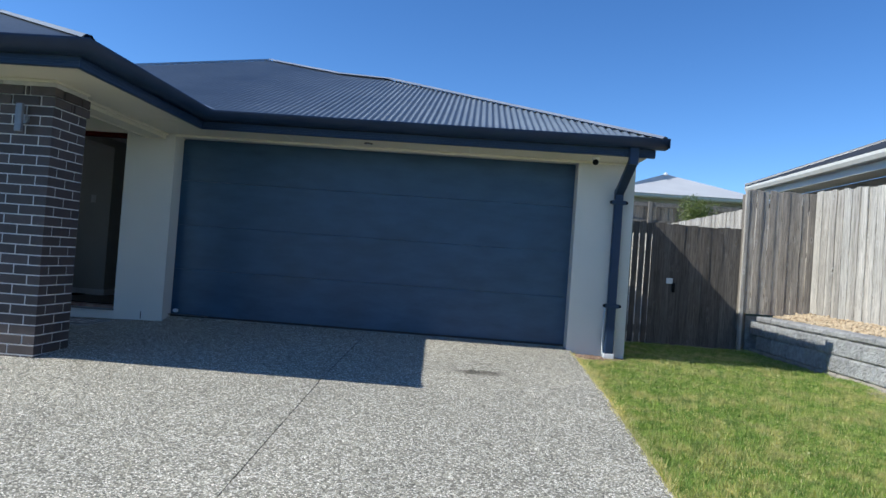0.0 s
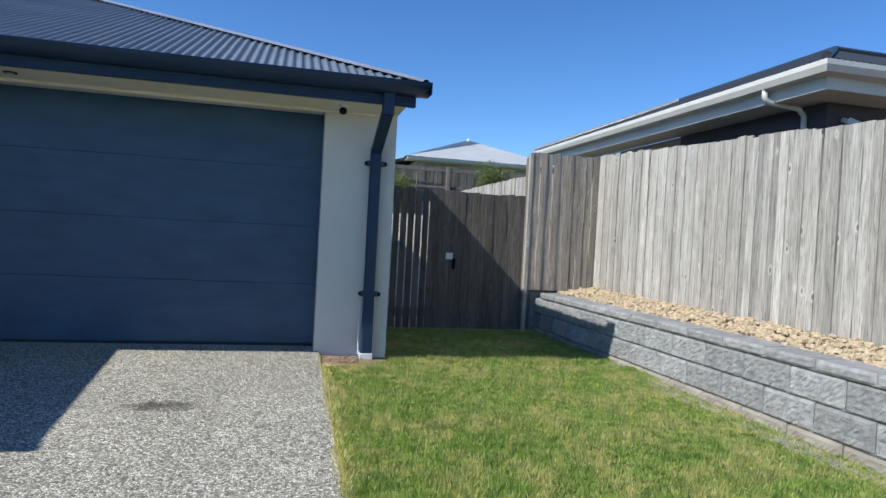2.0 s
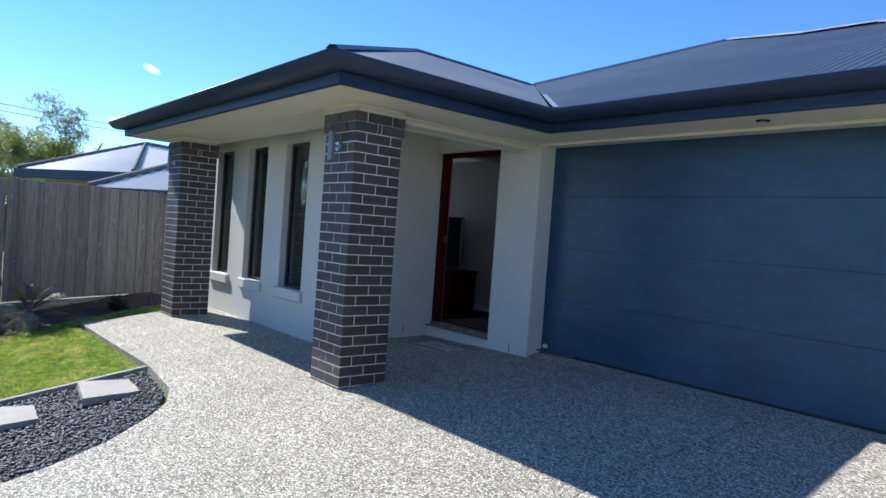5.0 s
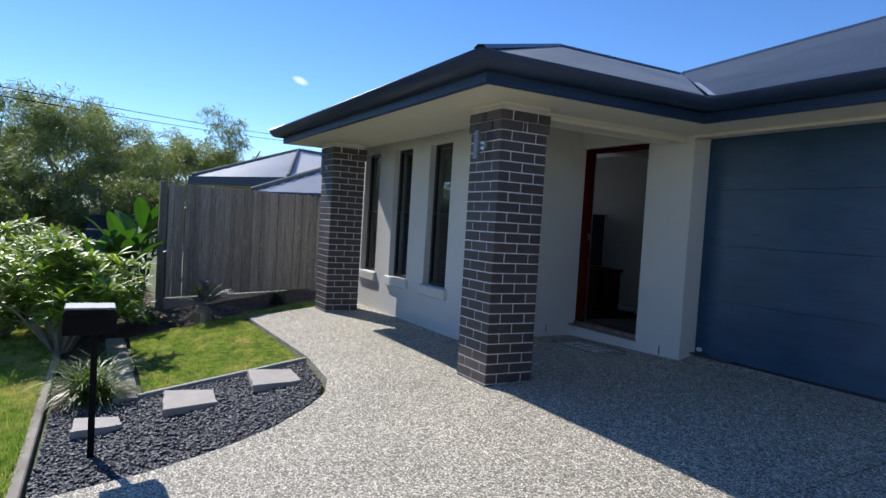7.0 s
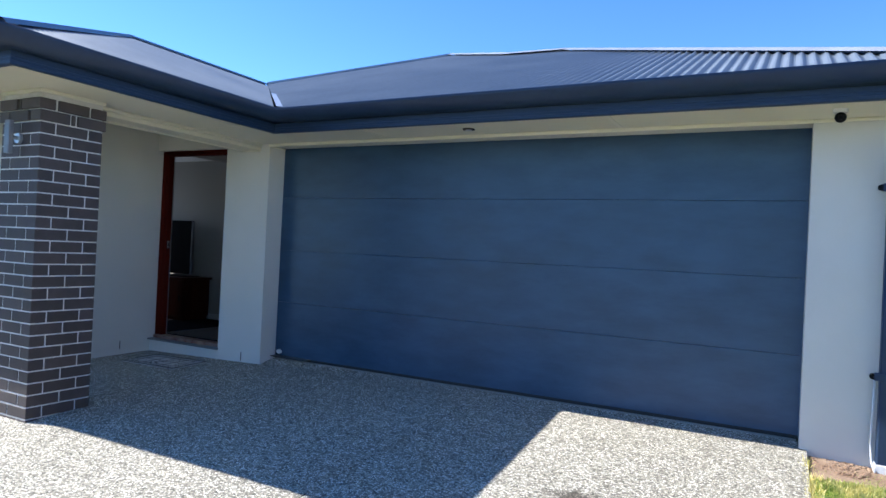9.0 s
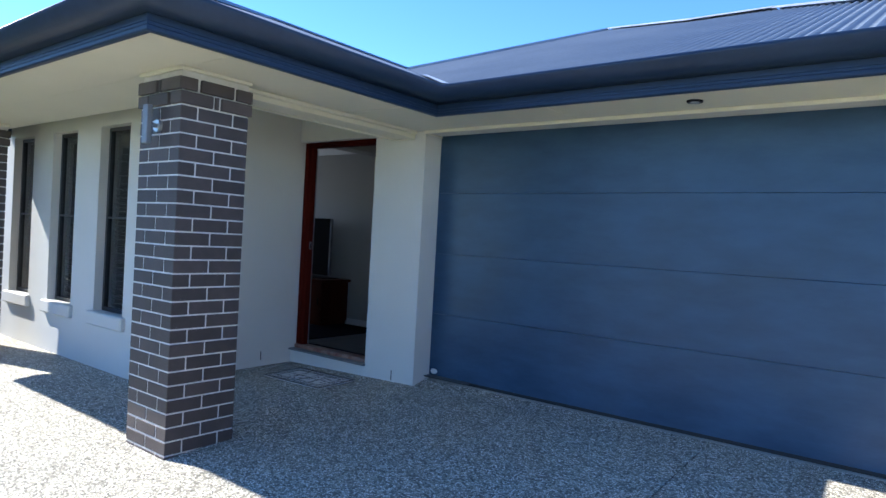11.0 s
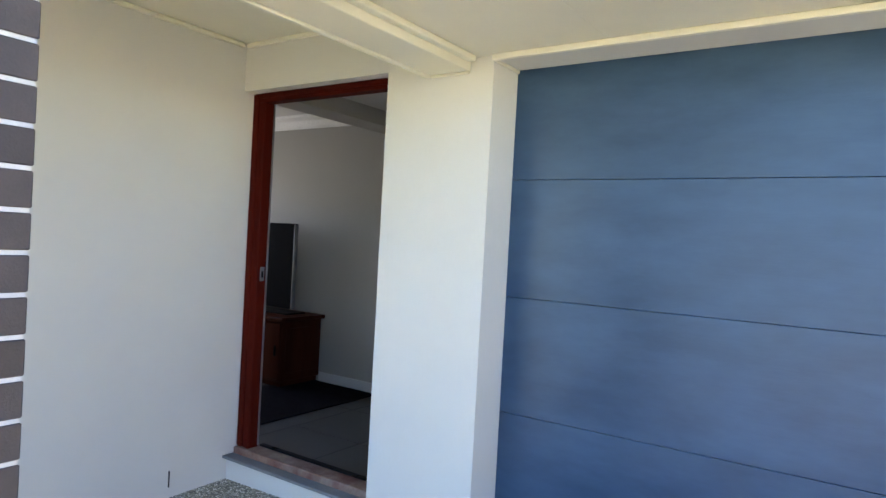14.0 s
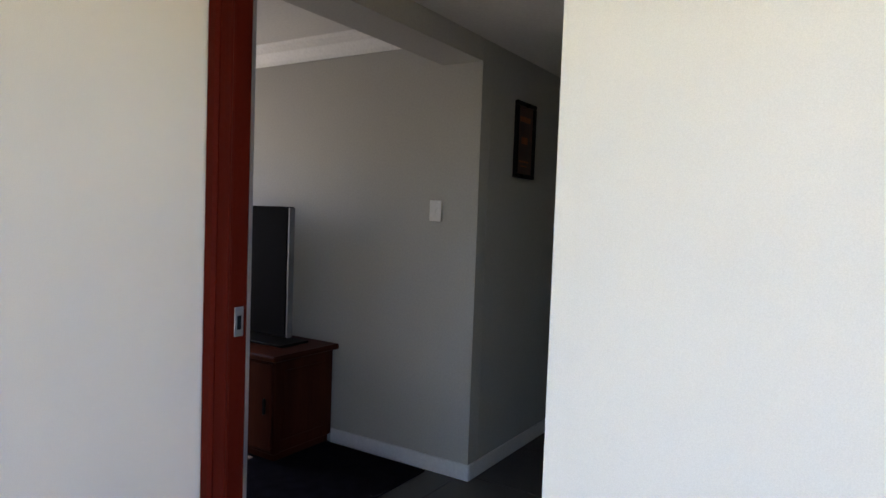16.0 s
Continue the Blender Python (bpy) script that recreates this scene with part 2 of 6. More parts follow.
# Grey timber with the shade over the gate put into its colour.
TIMBER_SHADED = timber_material("dark_grey_timber", (0.06, 0.052, 0.046), (0.16, 0.145, 0.13))
LAMPSTEEL = surface("dull_lamp_steel", (0.2, 0.2, 0.21), (0.28, 0.28, 0.29), 8, 0.5, 0.7, fine=90, relief=0.03)
TIMBER_MID = timber_material("stained_grey_pine", (0.19, 0.17, 0.15), (0.42, 0.385, 0.345))
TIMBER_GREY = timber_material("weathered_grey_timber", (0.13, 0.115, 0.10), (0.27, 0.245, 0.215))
BLOCK = surface("split_face_block", (0.26, 0.255, 0.25), (0.48, 0.475, 0.465), 16, 0.9, fine=110, relief=1.0, dist=0.012, vary=0.2, spread=0.42)
CAPM = surface("block_cap", (0.25, 0.245, 0.24), (0.42, 0.41, 0.395), 14, 0.9, fine=90, relief=0.7, dist=0.008, vary=0.2)
FOOTING = surface("sandy_footing", (0.25, 0.22, 0.18), (0.38, 0.34, 0.28), 4, 0.95, fine=80, relief=0.5)
PEBBLE = surface("ochre_pebble", (0.28, 0.19, 0.10), (0.72, 0.58, 0.39), 22, 0.8, fine=90, relief=0.3, spread=0.5)
BLACKSTONE = surface("black_river_stone", (0.028, 0.03, 0.036), (0.105, 0.11, 0.125), 30, 0.6, fine=120, relief=0.2, spread=0.6)
BLACKBED = surface("dark_bed_soil", (0.02, 0.02, 0.022), (0.05, 0.05, 0.052), 20, 0.95, fine=150, relief=0.8)
MULCH = surface("brown_mulch", (0.05, 0.03, 0.02), (0.14, 0.09, 0.06), 14, 0.95, fine=90, relief=0.9, dist=0.01)
THATCH = lawn_soil_material()
def grass_material(name, a, c, dry):
    m, nt, b = shader(name, 0.6)
    g = nt.nodes.new("ShaderNodeNewGeometry")
    col = ramp(nt, g.outputs["Random Per Island"], [(0, a), (1, c)])
    vec = place(nt)
    patch = ramp(nt, noise_tex(nt, vec, 2.8, 7, 0.78), [(0.46, (0, 0, 0)), (0.60, (1, 1, 1))])
    col = mix(nt, maths(nt, 'MULTIPLY', patch, 0.7), col, dry)
    tuft = ramp(nt, noise_tex(nt, vec, 11, 4, 0.7), [(0.36, (0.55, 0.66, 0.5)), (0.60, (1.3, 1.22, 1.1))])
    col = mix(nt, 1.0, col, tuft, 'MULTIPLY')
    nt.links.new(col, b.inputs["Base Color"])
    tr = nt.nodes.new("ShaderNodeBsdfTranslucent")
    nt.links.new(mix(nt, 1.0, col, (1.3, 1.3, 0.8), 'MULTIPLY'), tr.inputs[0])
    ms = nt.nodes.new("ShaderNodeMixShader")
    ms.inputs[0].default_value = 0.4
    nt.links.new(b.outputs[0], ms.inputs[1])
    nt.links.new(tr.outputs[0], ms.inputs[2])
    nt.links.new(ms.outputs[0], nt.nodes["Material Output"].inputs[0])
    return m


BLADE = grass_material("grass_blade", (0.17, 0.29, 0.045), (0.36, 0.45, 0.14), (0.56, 0.49, 0.27))
DRYBLADE = leaf_material("dry_grass_blade", (0.55, 0.46, 0.20), (0.75, 0.66, 0.38), 0.7)
EARTH = surface("rough_grass_ground", (0.06, 0.085, 0.03), (0.15, 0.16, 0.07), 0.35, 0.95, fine=6, relief=0.3, dist=0.02)
DIRT = surface("reddish_dirt", (0.22, 0.13, 0.08), (0.36, 0.25, 0.16), 10, 0.95, fine=60, relief=0.6, dist=0.01)
ROADM = surface("road_asphalt", (0.05, 0.05, 0.052), (0.075, 0.075, 0.077), 1.5, 0.85, fine=150, relief=0.5)
CONC = surface("cast_concrete", (0.30, 0.28, 0.24), (0.42, 0.39, 0.34), 3, 0.9, fine=60, relief=0.4)
PAVER = surface("stone_paver", (0.37, 0.335, 0.30), (0.47, 0.43, 0.39), 5, 0.85, fine=90, relief=0.3, vary=0.08)
RED = surface("oiled_red_timber", (0.036, 0.0035, 0.002), (0.075, 0.0075, 0.004), 3, 0.55, fine=50, relief=0.15, stretch=(1, 1, 0.08))
TIMBER_SILL = surface("worn_red_sill", (0.14, 0.045, 0.03), (0.30, 0.22, 0.17), 7, 0.6, fine=60, relief=0.3, spread=0.3)
SILLTILE = surface("grey_sill_tile", (0.16, 0.16, 0.16), (0.2, 0.2, 0.2), 6, 0.6)
INWALL = surface("interior_grey_paint", (0.42, 0.41, 0.38), (0.45, 0.44, 0.41), 1, 0.7, fine=90, relief=0.05)
INCEIL = surface("ceiling_white", (0.70, 0.69, 0.66), (0.74, 0.73, 0.70), 1, 0.8, relief=0.03)
INTRIM = surface("white_trim_paint", (0.72, 0.72, 0.71), (0.76, 0.76, 0.75), 2, 0.4, relief=0.02)
FLOORTILE = surface("grey_floor_tile", (0.06, 0.058, 0.054), (0.085, 0.082, 0.077), 2, 0.5, relief=0.05, vary=0.1)
GROUT = surface("dark_grout", (0.05, 0.05, 0.05), (0.07, 0.07, 0.07), 8, 0.9)
RUGM = surface("black_rug_pile", (0.006, 0.006, 0.009), (0.013, 0.012, 0.018), 15, 0.95, fine=300, relief=0.9, dist=0.006)
CABINET = surface("jarrah_cabinet", (0.035, 0.008, 0.005), (0.08, 0.020, 0.011), 4, 0.35, fine=60, relief=0.1, stretch=(1, 1, 0.1))
BLACKPL = surface("black_plastic", (0.008, 0.008, 0.009), (0.012, 0.012, 0.013), 5, 0.3, relief=0.02)
SILVER = surface("brushed_steel", (0.45, 0.46, 0.48), (0.55, 0.56, 0.58), 8, 0.35, 0.9, fine=90, relief=0.03)
ALUWIN = surface("dark_window_frame", (0.012, 0.014, 0.018), (0.018, 0.02, 0.025), 5, 0.4, relief=0.02)
TVBLACK = surface("matt_black_screen", (0.004, 0.004, 0.005), (0.007, 0.007, 0.008), 5, 0.7, relief=0.0)
BLIND = surface("slatted_blind", (0.08, 0.085, 0.09), (0.1, 0.105, 0.11), 3, 0.6, relief=0.02)
PLASTIC_W = surface("white_plastic", (0.72, 0.72, 0.71), (0.78, 0.78, 0.77), 4, 0.35, relief=0.02)
WHITEROOF = surface("pale_roof_steel", (0.48, 0.475, 0.47), (0.55, 0.545, 0.54), 1, 0.6, relief=0.02)
ZINC = surface("zinc_roof_steel", (0.62, 0.61, 0.6), (0.70, 0.69, 0.68), 1, 0.55, 0.0, relief=0.03)
RIDGEDULL = surface("dull_ridge_steel", (0.10, 0.105, 0.12), (0.13, 0.135, 0.15), 1, 0.9, relief=0.02)
DARKROOF = surface("charcoal_roof_steel", (0.045, 0.05, 0.06), (0.06, 0.065, 0.075), 1, 0.4, 0.2, relief=0.03)
CREAM = surface("cream_gutter_paint", (0.62, 0.60, 0.53), (0.68, 0.66, 0.59), 2, 0.4, relief=0.02)
NBWALL = surface("charcoal_render", (0.055, 0.057, 0.066), (0.068, 0.07, 0.08), 2, 0.8, fine=120, relief=0.3)
TANBRICK = surface("tan_brickwork", (0.36, 0.32, 0.26), (0.44, 0.39, 0.32), 3, 0.9, fine=60, relief=0.3, vary=0.1)
BARK = surface("pale_bark", (0.22, 0.18, 0.14), (0.42, 0.37, 0.31), 4, 0.9, fine=30, relief=0.5, stretch=(1, 1, 0.3))
GUM = leaf_material("gum_leaf", (0.13, 0.165, 0.075), (0.33, 0.36, 0.17))
BUSH = leaf_material("scrub_leaf", (0.10, 0.13, 0.04), (0.27, 0.29, 0.11))
SHRUBLEAF = leaf_material("glossy_shrub_leaf", (0.12, 0.20, 0.025), (0.38, 0.46, 0.09), 0.42)
BIGLEAF = leaf_material("broad_leaf", (0.025, 0.075, 0.012), (0.07, 0.16, 0.025), 0.45)
CYCADM = leaf_material("cycad_frond", (0.016, 0.026, 0.012), (0.04, 0.05, 0.026), 0.4)
DEADFROND = leaf_material("dead_frond", (0.30, 0.26, 0.2), (0.42, 0.38, 0.3), 0.8)
TUFT = leaf_material("strappy_leaf", (0.07, 0.12, 0.02), (0.18, 0.24, 0.06), 0.4)
CARPAINT = surface("dark_car_paint", (0.012, 0.014, 0.02), (0.018, 0.02, 0.027), 3, 0.22, relief=0.01)
RUBBER = surface("rubber_seal", (0.015, 0.015, 0.015), (0.025, 0.025, 0.025), 6, 0.7)
MATTAN = surface("coir_mat", (0.55, 0.52, 0.47), (0.74, 0.70, 0.64), 30, 0.95, fine=200, relief=0.8)
PHOTO = surface("dark_print", (0.03, 0.022, 0.02), (0.13, 0.06, 0.045), 14, 0.5, spread=0.5)


def glass_material(name, tint=(0.9, 0.95, 0.95), rough=0.0):
    m, nt, b = shader(name, rough)
    b.inputs["Base Color"].default_value = (*tint, 1)
    b.inputs["Transmission Weight"].default_value = 1.0
    b.inputs["IOR"].default_value = 1.45
    return m


for _m in (TVBLACK, BLACKPL, RUGM, RED, CABINET):
    _m.node_tree.nodes["Principled BSDF"].inputs["Specular IOR Level"].default_value = 0.03
NAVY.node_tree.nodes["Principled BSDF"].inputs["Specular IOR Level"].default_value = 0.3
GLASS = glass_material("window_glass", (0.55, 0.6, 0.62))


# ---- building helpers ----
def empty(name, at, label="", category="", group="", kind=""):
    ob = new(name)
    ob.location, ob.empty_display_size = at, 0.2
    return tagged(ob, label, category, group, kind)


def part(name, bm, material, parent=None, label="", kind="", smooth=False):
    """Links a bmesh, or a ready mesh, as one object; world coordinates."""
    if isinstance(bm, bmesh.types.BMesh):
        me = bpy.data.meshes.new(name)
        bm.to_mesh(me)
        bm.free()
    else:
        me = bm
    if smooth:
        me.shade_smooth()
    if not me.materials:
        me.materials.append(material)
    ob = new(name, me)
    if parent is not None:
        ob.parent = parent
        p, q = Vector(), parent
        while q is not None:
            if q.type == 'EMPTY':
                p = Vector(q.location)
                break
            q = q.parent
        ob.matrix_parent_inverse = Matrix.Translation(-p) if parent.type == 'EMPTY' else Matrix.Identity(4)
        if parent.type != 'EMPTY':
            ob.matrix_parent_inverse = Matrix.Translation(-Vector(parent.location))
    return tagged(ob, label, kind=kind)


def add_box(bm, x0, x1, y0, y1, z0, z1, bevel=0.0, m=None):
    vs = [bm.verts.new((x, y, z)) for x in (x0, x1) for y in (y0, y1) for z in (z0, z1)]
    fs = [bm.faces.new([vs[i] for i in q]) for q in ((0, 1, 3, 2), (4, 6, 7, 5), (0, 4, 5, 1), (2, 3, 7, 6), (0, 2, 6, 4), (1, 5, 7, 3))]
    if bevel:
        es = list({e for f in fs for e in f.edges})
        out = bmesh.ops.bevel(bm, geom=es, offset=bevel, segments=1, affect='EDGES')
        vs = list({v for f in out["faces"] for v in f.verts})
    if m is not None:
        bmesh.ops.transform(bm, matrix=m, verts=vs)
    return bm


def box(x0, x1, y0, y1, z0, z1, bevel=0.0):
    return add_box(bmesh.new(), min(x0, x1), max(x0, x1), min(y0, y1), max(y0, y1), min(z0, z1), max(z0, z1), bevel)


def add_tube(bm, pts, radii, sides=8, closed=True):
    rings = []
    for i, p in enumerate(pts):
        p = Vector(p)
        d = (Vector(pts[min(i + 1, len(pts) - 1)]) - Vector(pts[max(i - 1, 0)])).normalized()
        a = d.orthogonal().normalized()
        if i:
            a = (last - d * last.dot(d)).normalized()
        last = a
        c = d.cross(a)
        r = radii[i] if isinstance(radii, (list, tuple)) else radii
        rings.append([bm.verts.new(p + (a * math.cos(t) + c * math.sin(t)) * r) for t in [2 * math.pi * k / sides for k in range(sides)]])
    for u, v in zip(rings, rings[1:]):
        for k in range(sides):
            bm.faces.new((u[k], u[(k + 1) % sides], v[(k + 1) % sides], v[k]))
    if closed:
        bm.faces.new(rings[0][::-1])
        bm.faces.new(rings[-1])
    return bm


def mesh_from(name, verts, faces, material, smooth=False):
    me = bpy.data.meshes.new(name)
    me.from_pydata([tuple(v) for v in verts] if not isinstance(verts, list) else verts, [], faces)
    me.materials.append(material)
    if smooth:
        me.shade_smooth()
    return me


def sweep(path, profile, closed_ends=True):
    """A profile of (inset, z) swept with mitres along a plan path of (x, y); the inset is to the left of the way."""
    bm = bmesh.new()
    rings = []
    n = len(path)
    for i, (x, y) in enumerate(path):
        p = Vector((x, y))
        d0 = (p - Vector(path[i - 1])).normalized() if i else None
        d1 = (Vector(path[i + 1]) - p).normalized() if i < n - 1 else None
        d0, d1 = d0 or d1, d1 or d0
        n0, n1 = Vector((-d0.y, d0.x)), Vector((-d1.y, d1.x))
        b = (n0 + n1).normalized()
        b = b / max(b.dot(n0), 0.2)
        rings.append([bm.verts.new((x + b.x * o, y + b.y * o, z)) for o, z in profile])
    k = len(profile)
    for u, v in zip(rings, rings[1:]):
        for j in range(k):
            bm.faces.new((u[j], u[(j + 1) % k], v[(j + 1) % k], v[j]))
    if closed_ends:
        bm.faces.new(rings[0])
        bm.faces.new(rings[-1][::-1])
    bmesh.ops.recalc_face_normals(bm, faces=bm.faces)
    return bm


def gz(x, y):
    """Height of the paved and grassed ground."""
    b = 0.09 * max(y, -3.0) if y < 5.4 else 0.486 + 0.055 * (min(y, 7.5) - 5.4)
    if y > 5.4 and x < -2.3:
        b -= 0.028 * min(4.0, -2.3 - x) * min(1.0, (y - 5.4) / 2.1)
    if x > 1.3:
        b += min(1.0, (x - 1.3) / 2.5) * max(0.0, 0.53 - b) * 0.9
        if y > 7.0:
            b = min(b, 0.54)
    return b


def terrain(x, y):
    z = gz(x, y) - 0.07
    if y > 12:
        t = min(1.0, (y - 12) / 8)
        z += 1.9 * t * t * (3 - 2 * t)
    if x < -14:
        z -= 0.03 * (min(-x, 50.0) - 14)
    return z


def sheet(name, poly, material, lift=0.0, thick=0.05, label="", step=0.6):
    bm = bmesh.new()
    bm.faces.new([bm.verts.new((x, y, 0)) for x, y in poly])
    xs, ys = [p[0] for p in poly], [p[1] for p in poly]
    cuts = [((0, y, 0), (0, 1, 0)) for y in np.arange(min(ys) + step / 2, max(ys), step)] + [((0, 5.4, 0), (0, 1, 0)), ((0, -3, 0), (0, 1, 0))]
    if min(xs) < -8.0 and max(ys) > 7.0:
        cuts += [((x, 0, 0), (1, 0, 0)) for x in (-2.3, -3.7, -5.0, -6.3)]
    if max(xs) > 1.4:
        cuts += [((x, 0, 0), (1, 0, 0)) for x in (2.1, 3.0, 3.8)]
    for co, no in cuts:
        bmesh.ops.bisect_plane(bm, geom=bm.verts[:] + bm.edges[:] + bm.faces[:], plane_co=co, plane_no=no)
    bmesh.ops.triangulate(bm, faces=bm.faces[:])
    for v in bm.verts:
        v.co.z = gz(v.co.x, v.co.y) + lift
    out = bmesh.ops.extrude_face_region(bm, geom=bm.faces[:])
    for v in out["geom"]:
        if isinstance(v, bmesh.types.BMVert):
            v.co.z -= thick
    bmesh.ops.recalc_face_normals(bm, faces=bm.faces)
    return part(name, bm, material, None, label, "structure")


def in_poly(x, y, poly):
    inside = np.zeros(len(x), bool)
    for (x0, y0), (x1, y1) in zip(poly, poly[1:] + poly[:1]):
        if y0 != y1:
            inside ^= ((y0 > y) != (y1 > y)) & (x < (x1 - x0) * (y - y0) / (y1 - y0) + x0)
    return inside


def scatter_in(poly, n, rng):
    xs, ys = [p[0] for p in poly], [p[1] for p in poly]
    x, y = rng.uniform(min(xs), max(xs), n), rng.uniform(min(ys), max(ys), n)
    k = in_poly(x, y, poly)
    return x[k], y[k]


# ---- ground ----
xs = sorted(set([-400, -200, -120, -80, -60, -45, -35, -28, 20, 28, 40, 60, 100, 200, 400] + list(np.arange(-22, 16.1, 1.0))))
ys = sorted(set([-400, -200, -100, -60, -40, -25, 30, 40, 60, 100, 200, 400] + list(np.arange(-16, 25, 1.0)) + [5.4]))
gv = [(x, y, terrain(x, y)) for x in xs for y in ys]
gf = [(i * len(ys) + j, (i + 1) * len(ys) + j, (i + 1) * len(ys) + j + 1, i * len(ys) + j + 1) for i in range(len(xs) - 1) for j in range(len(ys) - 1)]
part("ground", mesh_from("ground", gv, gf, EARTH, True), EARTH, None, "rough grassy ground round the houses", "structure")
DRIVE = [(1.3, -4.4), (1.3, 7.5), (1.26, 7.52), (-8.85, 7.52), (-8.85, 5.98), (-8.42, 5.35), (-8.15, 4.11), (-5.46, 4.16), (-4.59, 4.08), (-4.2, 3.93), (-3.92, 3.7), (-3.62, 3.37), (-3.41, 3.0), (-3.25, 2.55), (-3.17, 2.03), (-3.1, 1.4), (-3.08, -4.4)]
JX = -1.15
left_part = [(JX - 0.004, 7.52)] + [p for p in DRIVE if p[0] < JX] + [(JX - 0.004, -4.4)]
right_part = [(1.3, -4.4), (1.3, 7.52), (JX + 0.004, 7.52), (JX + 0.004, -4.4)]
sheet("driveway", right_part, AGG, 0, 0.1, "pale exposed aggregate concrete driveway in front of the garage")
sheet("driveway", left_part, AGG, 0, 0.1, "exposed aggregate concrete paving with curved garden edge")
sheet("driveway_joint", [(JX - 0.0039, -4.3), (JX + 0.0039, -4.3), (JX + 0.0039, 7.4), (JX - 0.0039, 7.4)], RUBBER, -0.008, 0.05, "dark saw-cut joint in the concrete")
LAWN_R = [(1.33, -4.4), (4.5, -4.4), (4.42, 5.0), (4.27, 9.6), (1.95, 9.6), (1.95, 7.48), (1.33, 7.48)]
sheet("lawn", LAWN_R, THATCH, -0.025, 0.06, "short green lawn beside the driveway")
LAWN_L = [(-4.99, 2.62), (-5.5, 4.1), (-8.1, 4.05), (-8.36, 5.3), (-8.9, 5.9), (-9.2, 5.9), (-9.0, 5.2), (-8.32, 3.86), (-7.55, 2.62)]
sheet("lawn", LAWN_L, THATCH, -0.02, 0.06, "small green lawn patch by the front path")
LAWN_F = [(-3.14, -4.4), (-3.2, 1.78), (-3.6, 1.80), (-16.0, 1.95), (-16.0, -4.4)]
sheet("lawn", LAWN_F, THATCH, -0.02, 0.06, "green verge lawn beside the garden bed")
BED = [(-3.14, 1.9), (-3.22, 2.05), (-3.29, 2.54), (-3.45, 2.99), (-3.66, 3.34), (-3.95, 3.66), (-4.22, 3.89), (-4.59, 4.03), (-5.38, 4.1), (-4.94, 2.6), (-4.94, 1.95)]
sheet("garden_bed", BED, BLACKBED, -0.035, 0.06, "bed of small black river stones")
STRIP = [(-4.95, 1.94), (-4.95, 2.5), (-7.62, 2.52), (-8.38, 3.84), (-9.05, 5.2), (-9.25, 5.9), (-10.7, 5.7), (-9.6, 3.15), (-12.5, 3.15), (-12.5, 2.03)]
sheet("garden_bed", STRIP, MULCH, -0.03, 0.06, "brown mulched planting strip")


def kerb(a, b, width, high, material, label):
    d = (Vector(b) - Vector(a))
    n = Vector((-d.y, d.x)).normalized() * width / 2
    bm = bmesh.new()
    k = max(2, int(d.length / 0.5))
    rings = []
    for i in range(k + 1):
        p = Vector(a) + d * i / k
        z = gz(p.x, p.y)
        rings.append([bm.verts.new((p.x + s * n.x * w, p.y + s * n.y * w, z + h)) for s, w, h in ((-1, 1, -0.1), (-1, 1, high - 0.01), (-1, 0.75, high), (1, 0.75, high), (1, 1, high - 0.01), (1, 1, -0.1))])
    for u, v in zip(rings, rings[1:]):
        for j in range(6):
            bm.faces.new((u[j], u[(j + 1) % 6], v[(j + 1) % 6], v[j]))
    bm.faces.new(rings[0])
    bm.faces.new(rings[-1])
    bmesh.ops.recalc_face_normals(bm, faces=bm.faces)
    return part("kerb", bm, material, None, label, "structure")


kerb((-4.97, 2.56), (-5.44, 4.13), 0.055, 0.006, CONC, "thin concrete garden edging by the lawn")
kerb((-4.92, 2.48), (-7.6, 2.47), 0.2, 0.0, FOOTING, "thin concrete garden edging by the lawn")
kerb((-3.2, 1.84), (-12.5, 1.98), 0.07, 0.0, FOOTING, "thin concrete garden edging by the verge")
kerb((-400, -4.6), (400, -4.6), 0.3, 0.02, CONC, "concrete road kerb")
part("road", mesh_from("road", [(-400, -4.75, -0.31), (400, -4.75, -0.31), (400, -12.5, -0.31), (-400, -12.5, -0.31)], [(0, 3, 2, 1)], ROADM), ROADM, None, "grey asphalt street", "structure")

# ---- house: walls ----
HOUSE = "structure"


def wall(name, *dims, mat=RENDER, label="pale rendered house wall"):
    return part(name, box(*dims), mat, None, label, HOUSE)


GT, ZT = 2.85, 3.05
wall("wall_garage_head", -3.68, 1.252, 7.51, 7.74, GT, ZT)
wall("wall_garage_pier_right", 1.252, 1.93, 7.51, 7.80, 0.2, ZT, label="pale rendered pier beside the garage door")
wall("wall_right", 1.70, 1.93, 7.80, 20.0, 0.2, ZT)
wall("wall_entry_pier", -4.293, -3.68, 7.51, 7.74, 0.2, 3.12, label="pale rendered pier between entry and garage")
wall("wall_entry_head", -5.40, -4.2935, 7.51, 7.655, 2.846, 3.16)
wall("wall_entry_base", -5.40, -4.2935, 7.51, 7.655, 0.2, 0.645)
wall("wall_porch_side", -5.60, -5.40, 5.915, 7.655, 0.2, 3.16, label="plain pale rendered wall of the porch")
WINS = ((-6.42, -5.84), (-7.51, -6.93), (-8.60, -8.02))
edges = [-5.60] + [e for a, b in WINS for e in (b, a)] + [-8.85]
for i in range(0, len(edges), 2):
    wall("wall_front", edges[i + 1], edges[i], 5.915, 6.135, 0.2, 3.12)
for a, b in WINS:
    wall("wall_front_head", a, b, 5.915, 6.135, 2.805, 3.12)
    wall("wall_front_base", a, b, 5.915, 6.135, 0.2, 1.02)
wall("wall_left", -8.85, -8.65, 6.136, 7.95, 0.2, ZT)
wall("wall_left", -8.85, -8.65, 9.25, 20.0, 0.2, ZT)
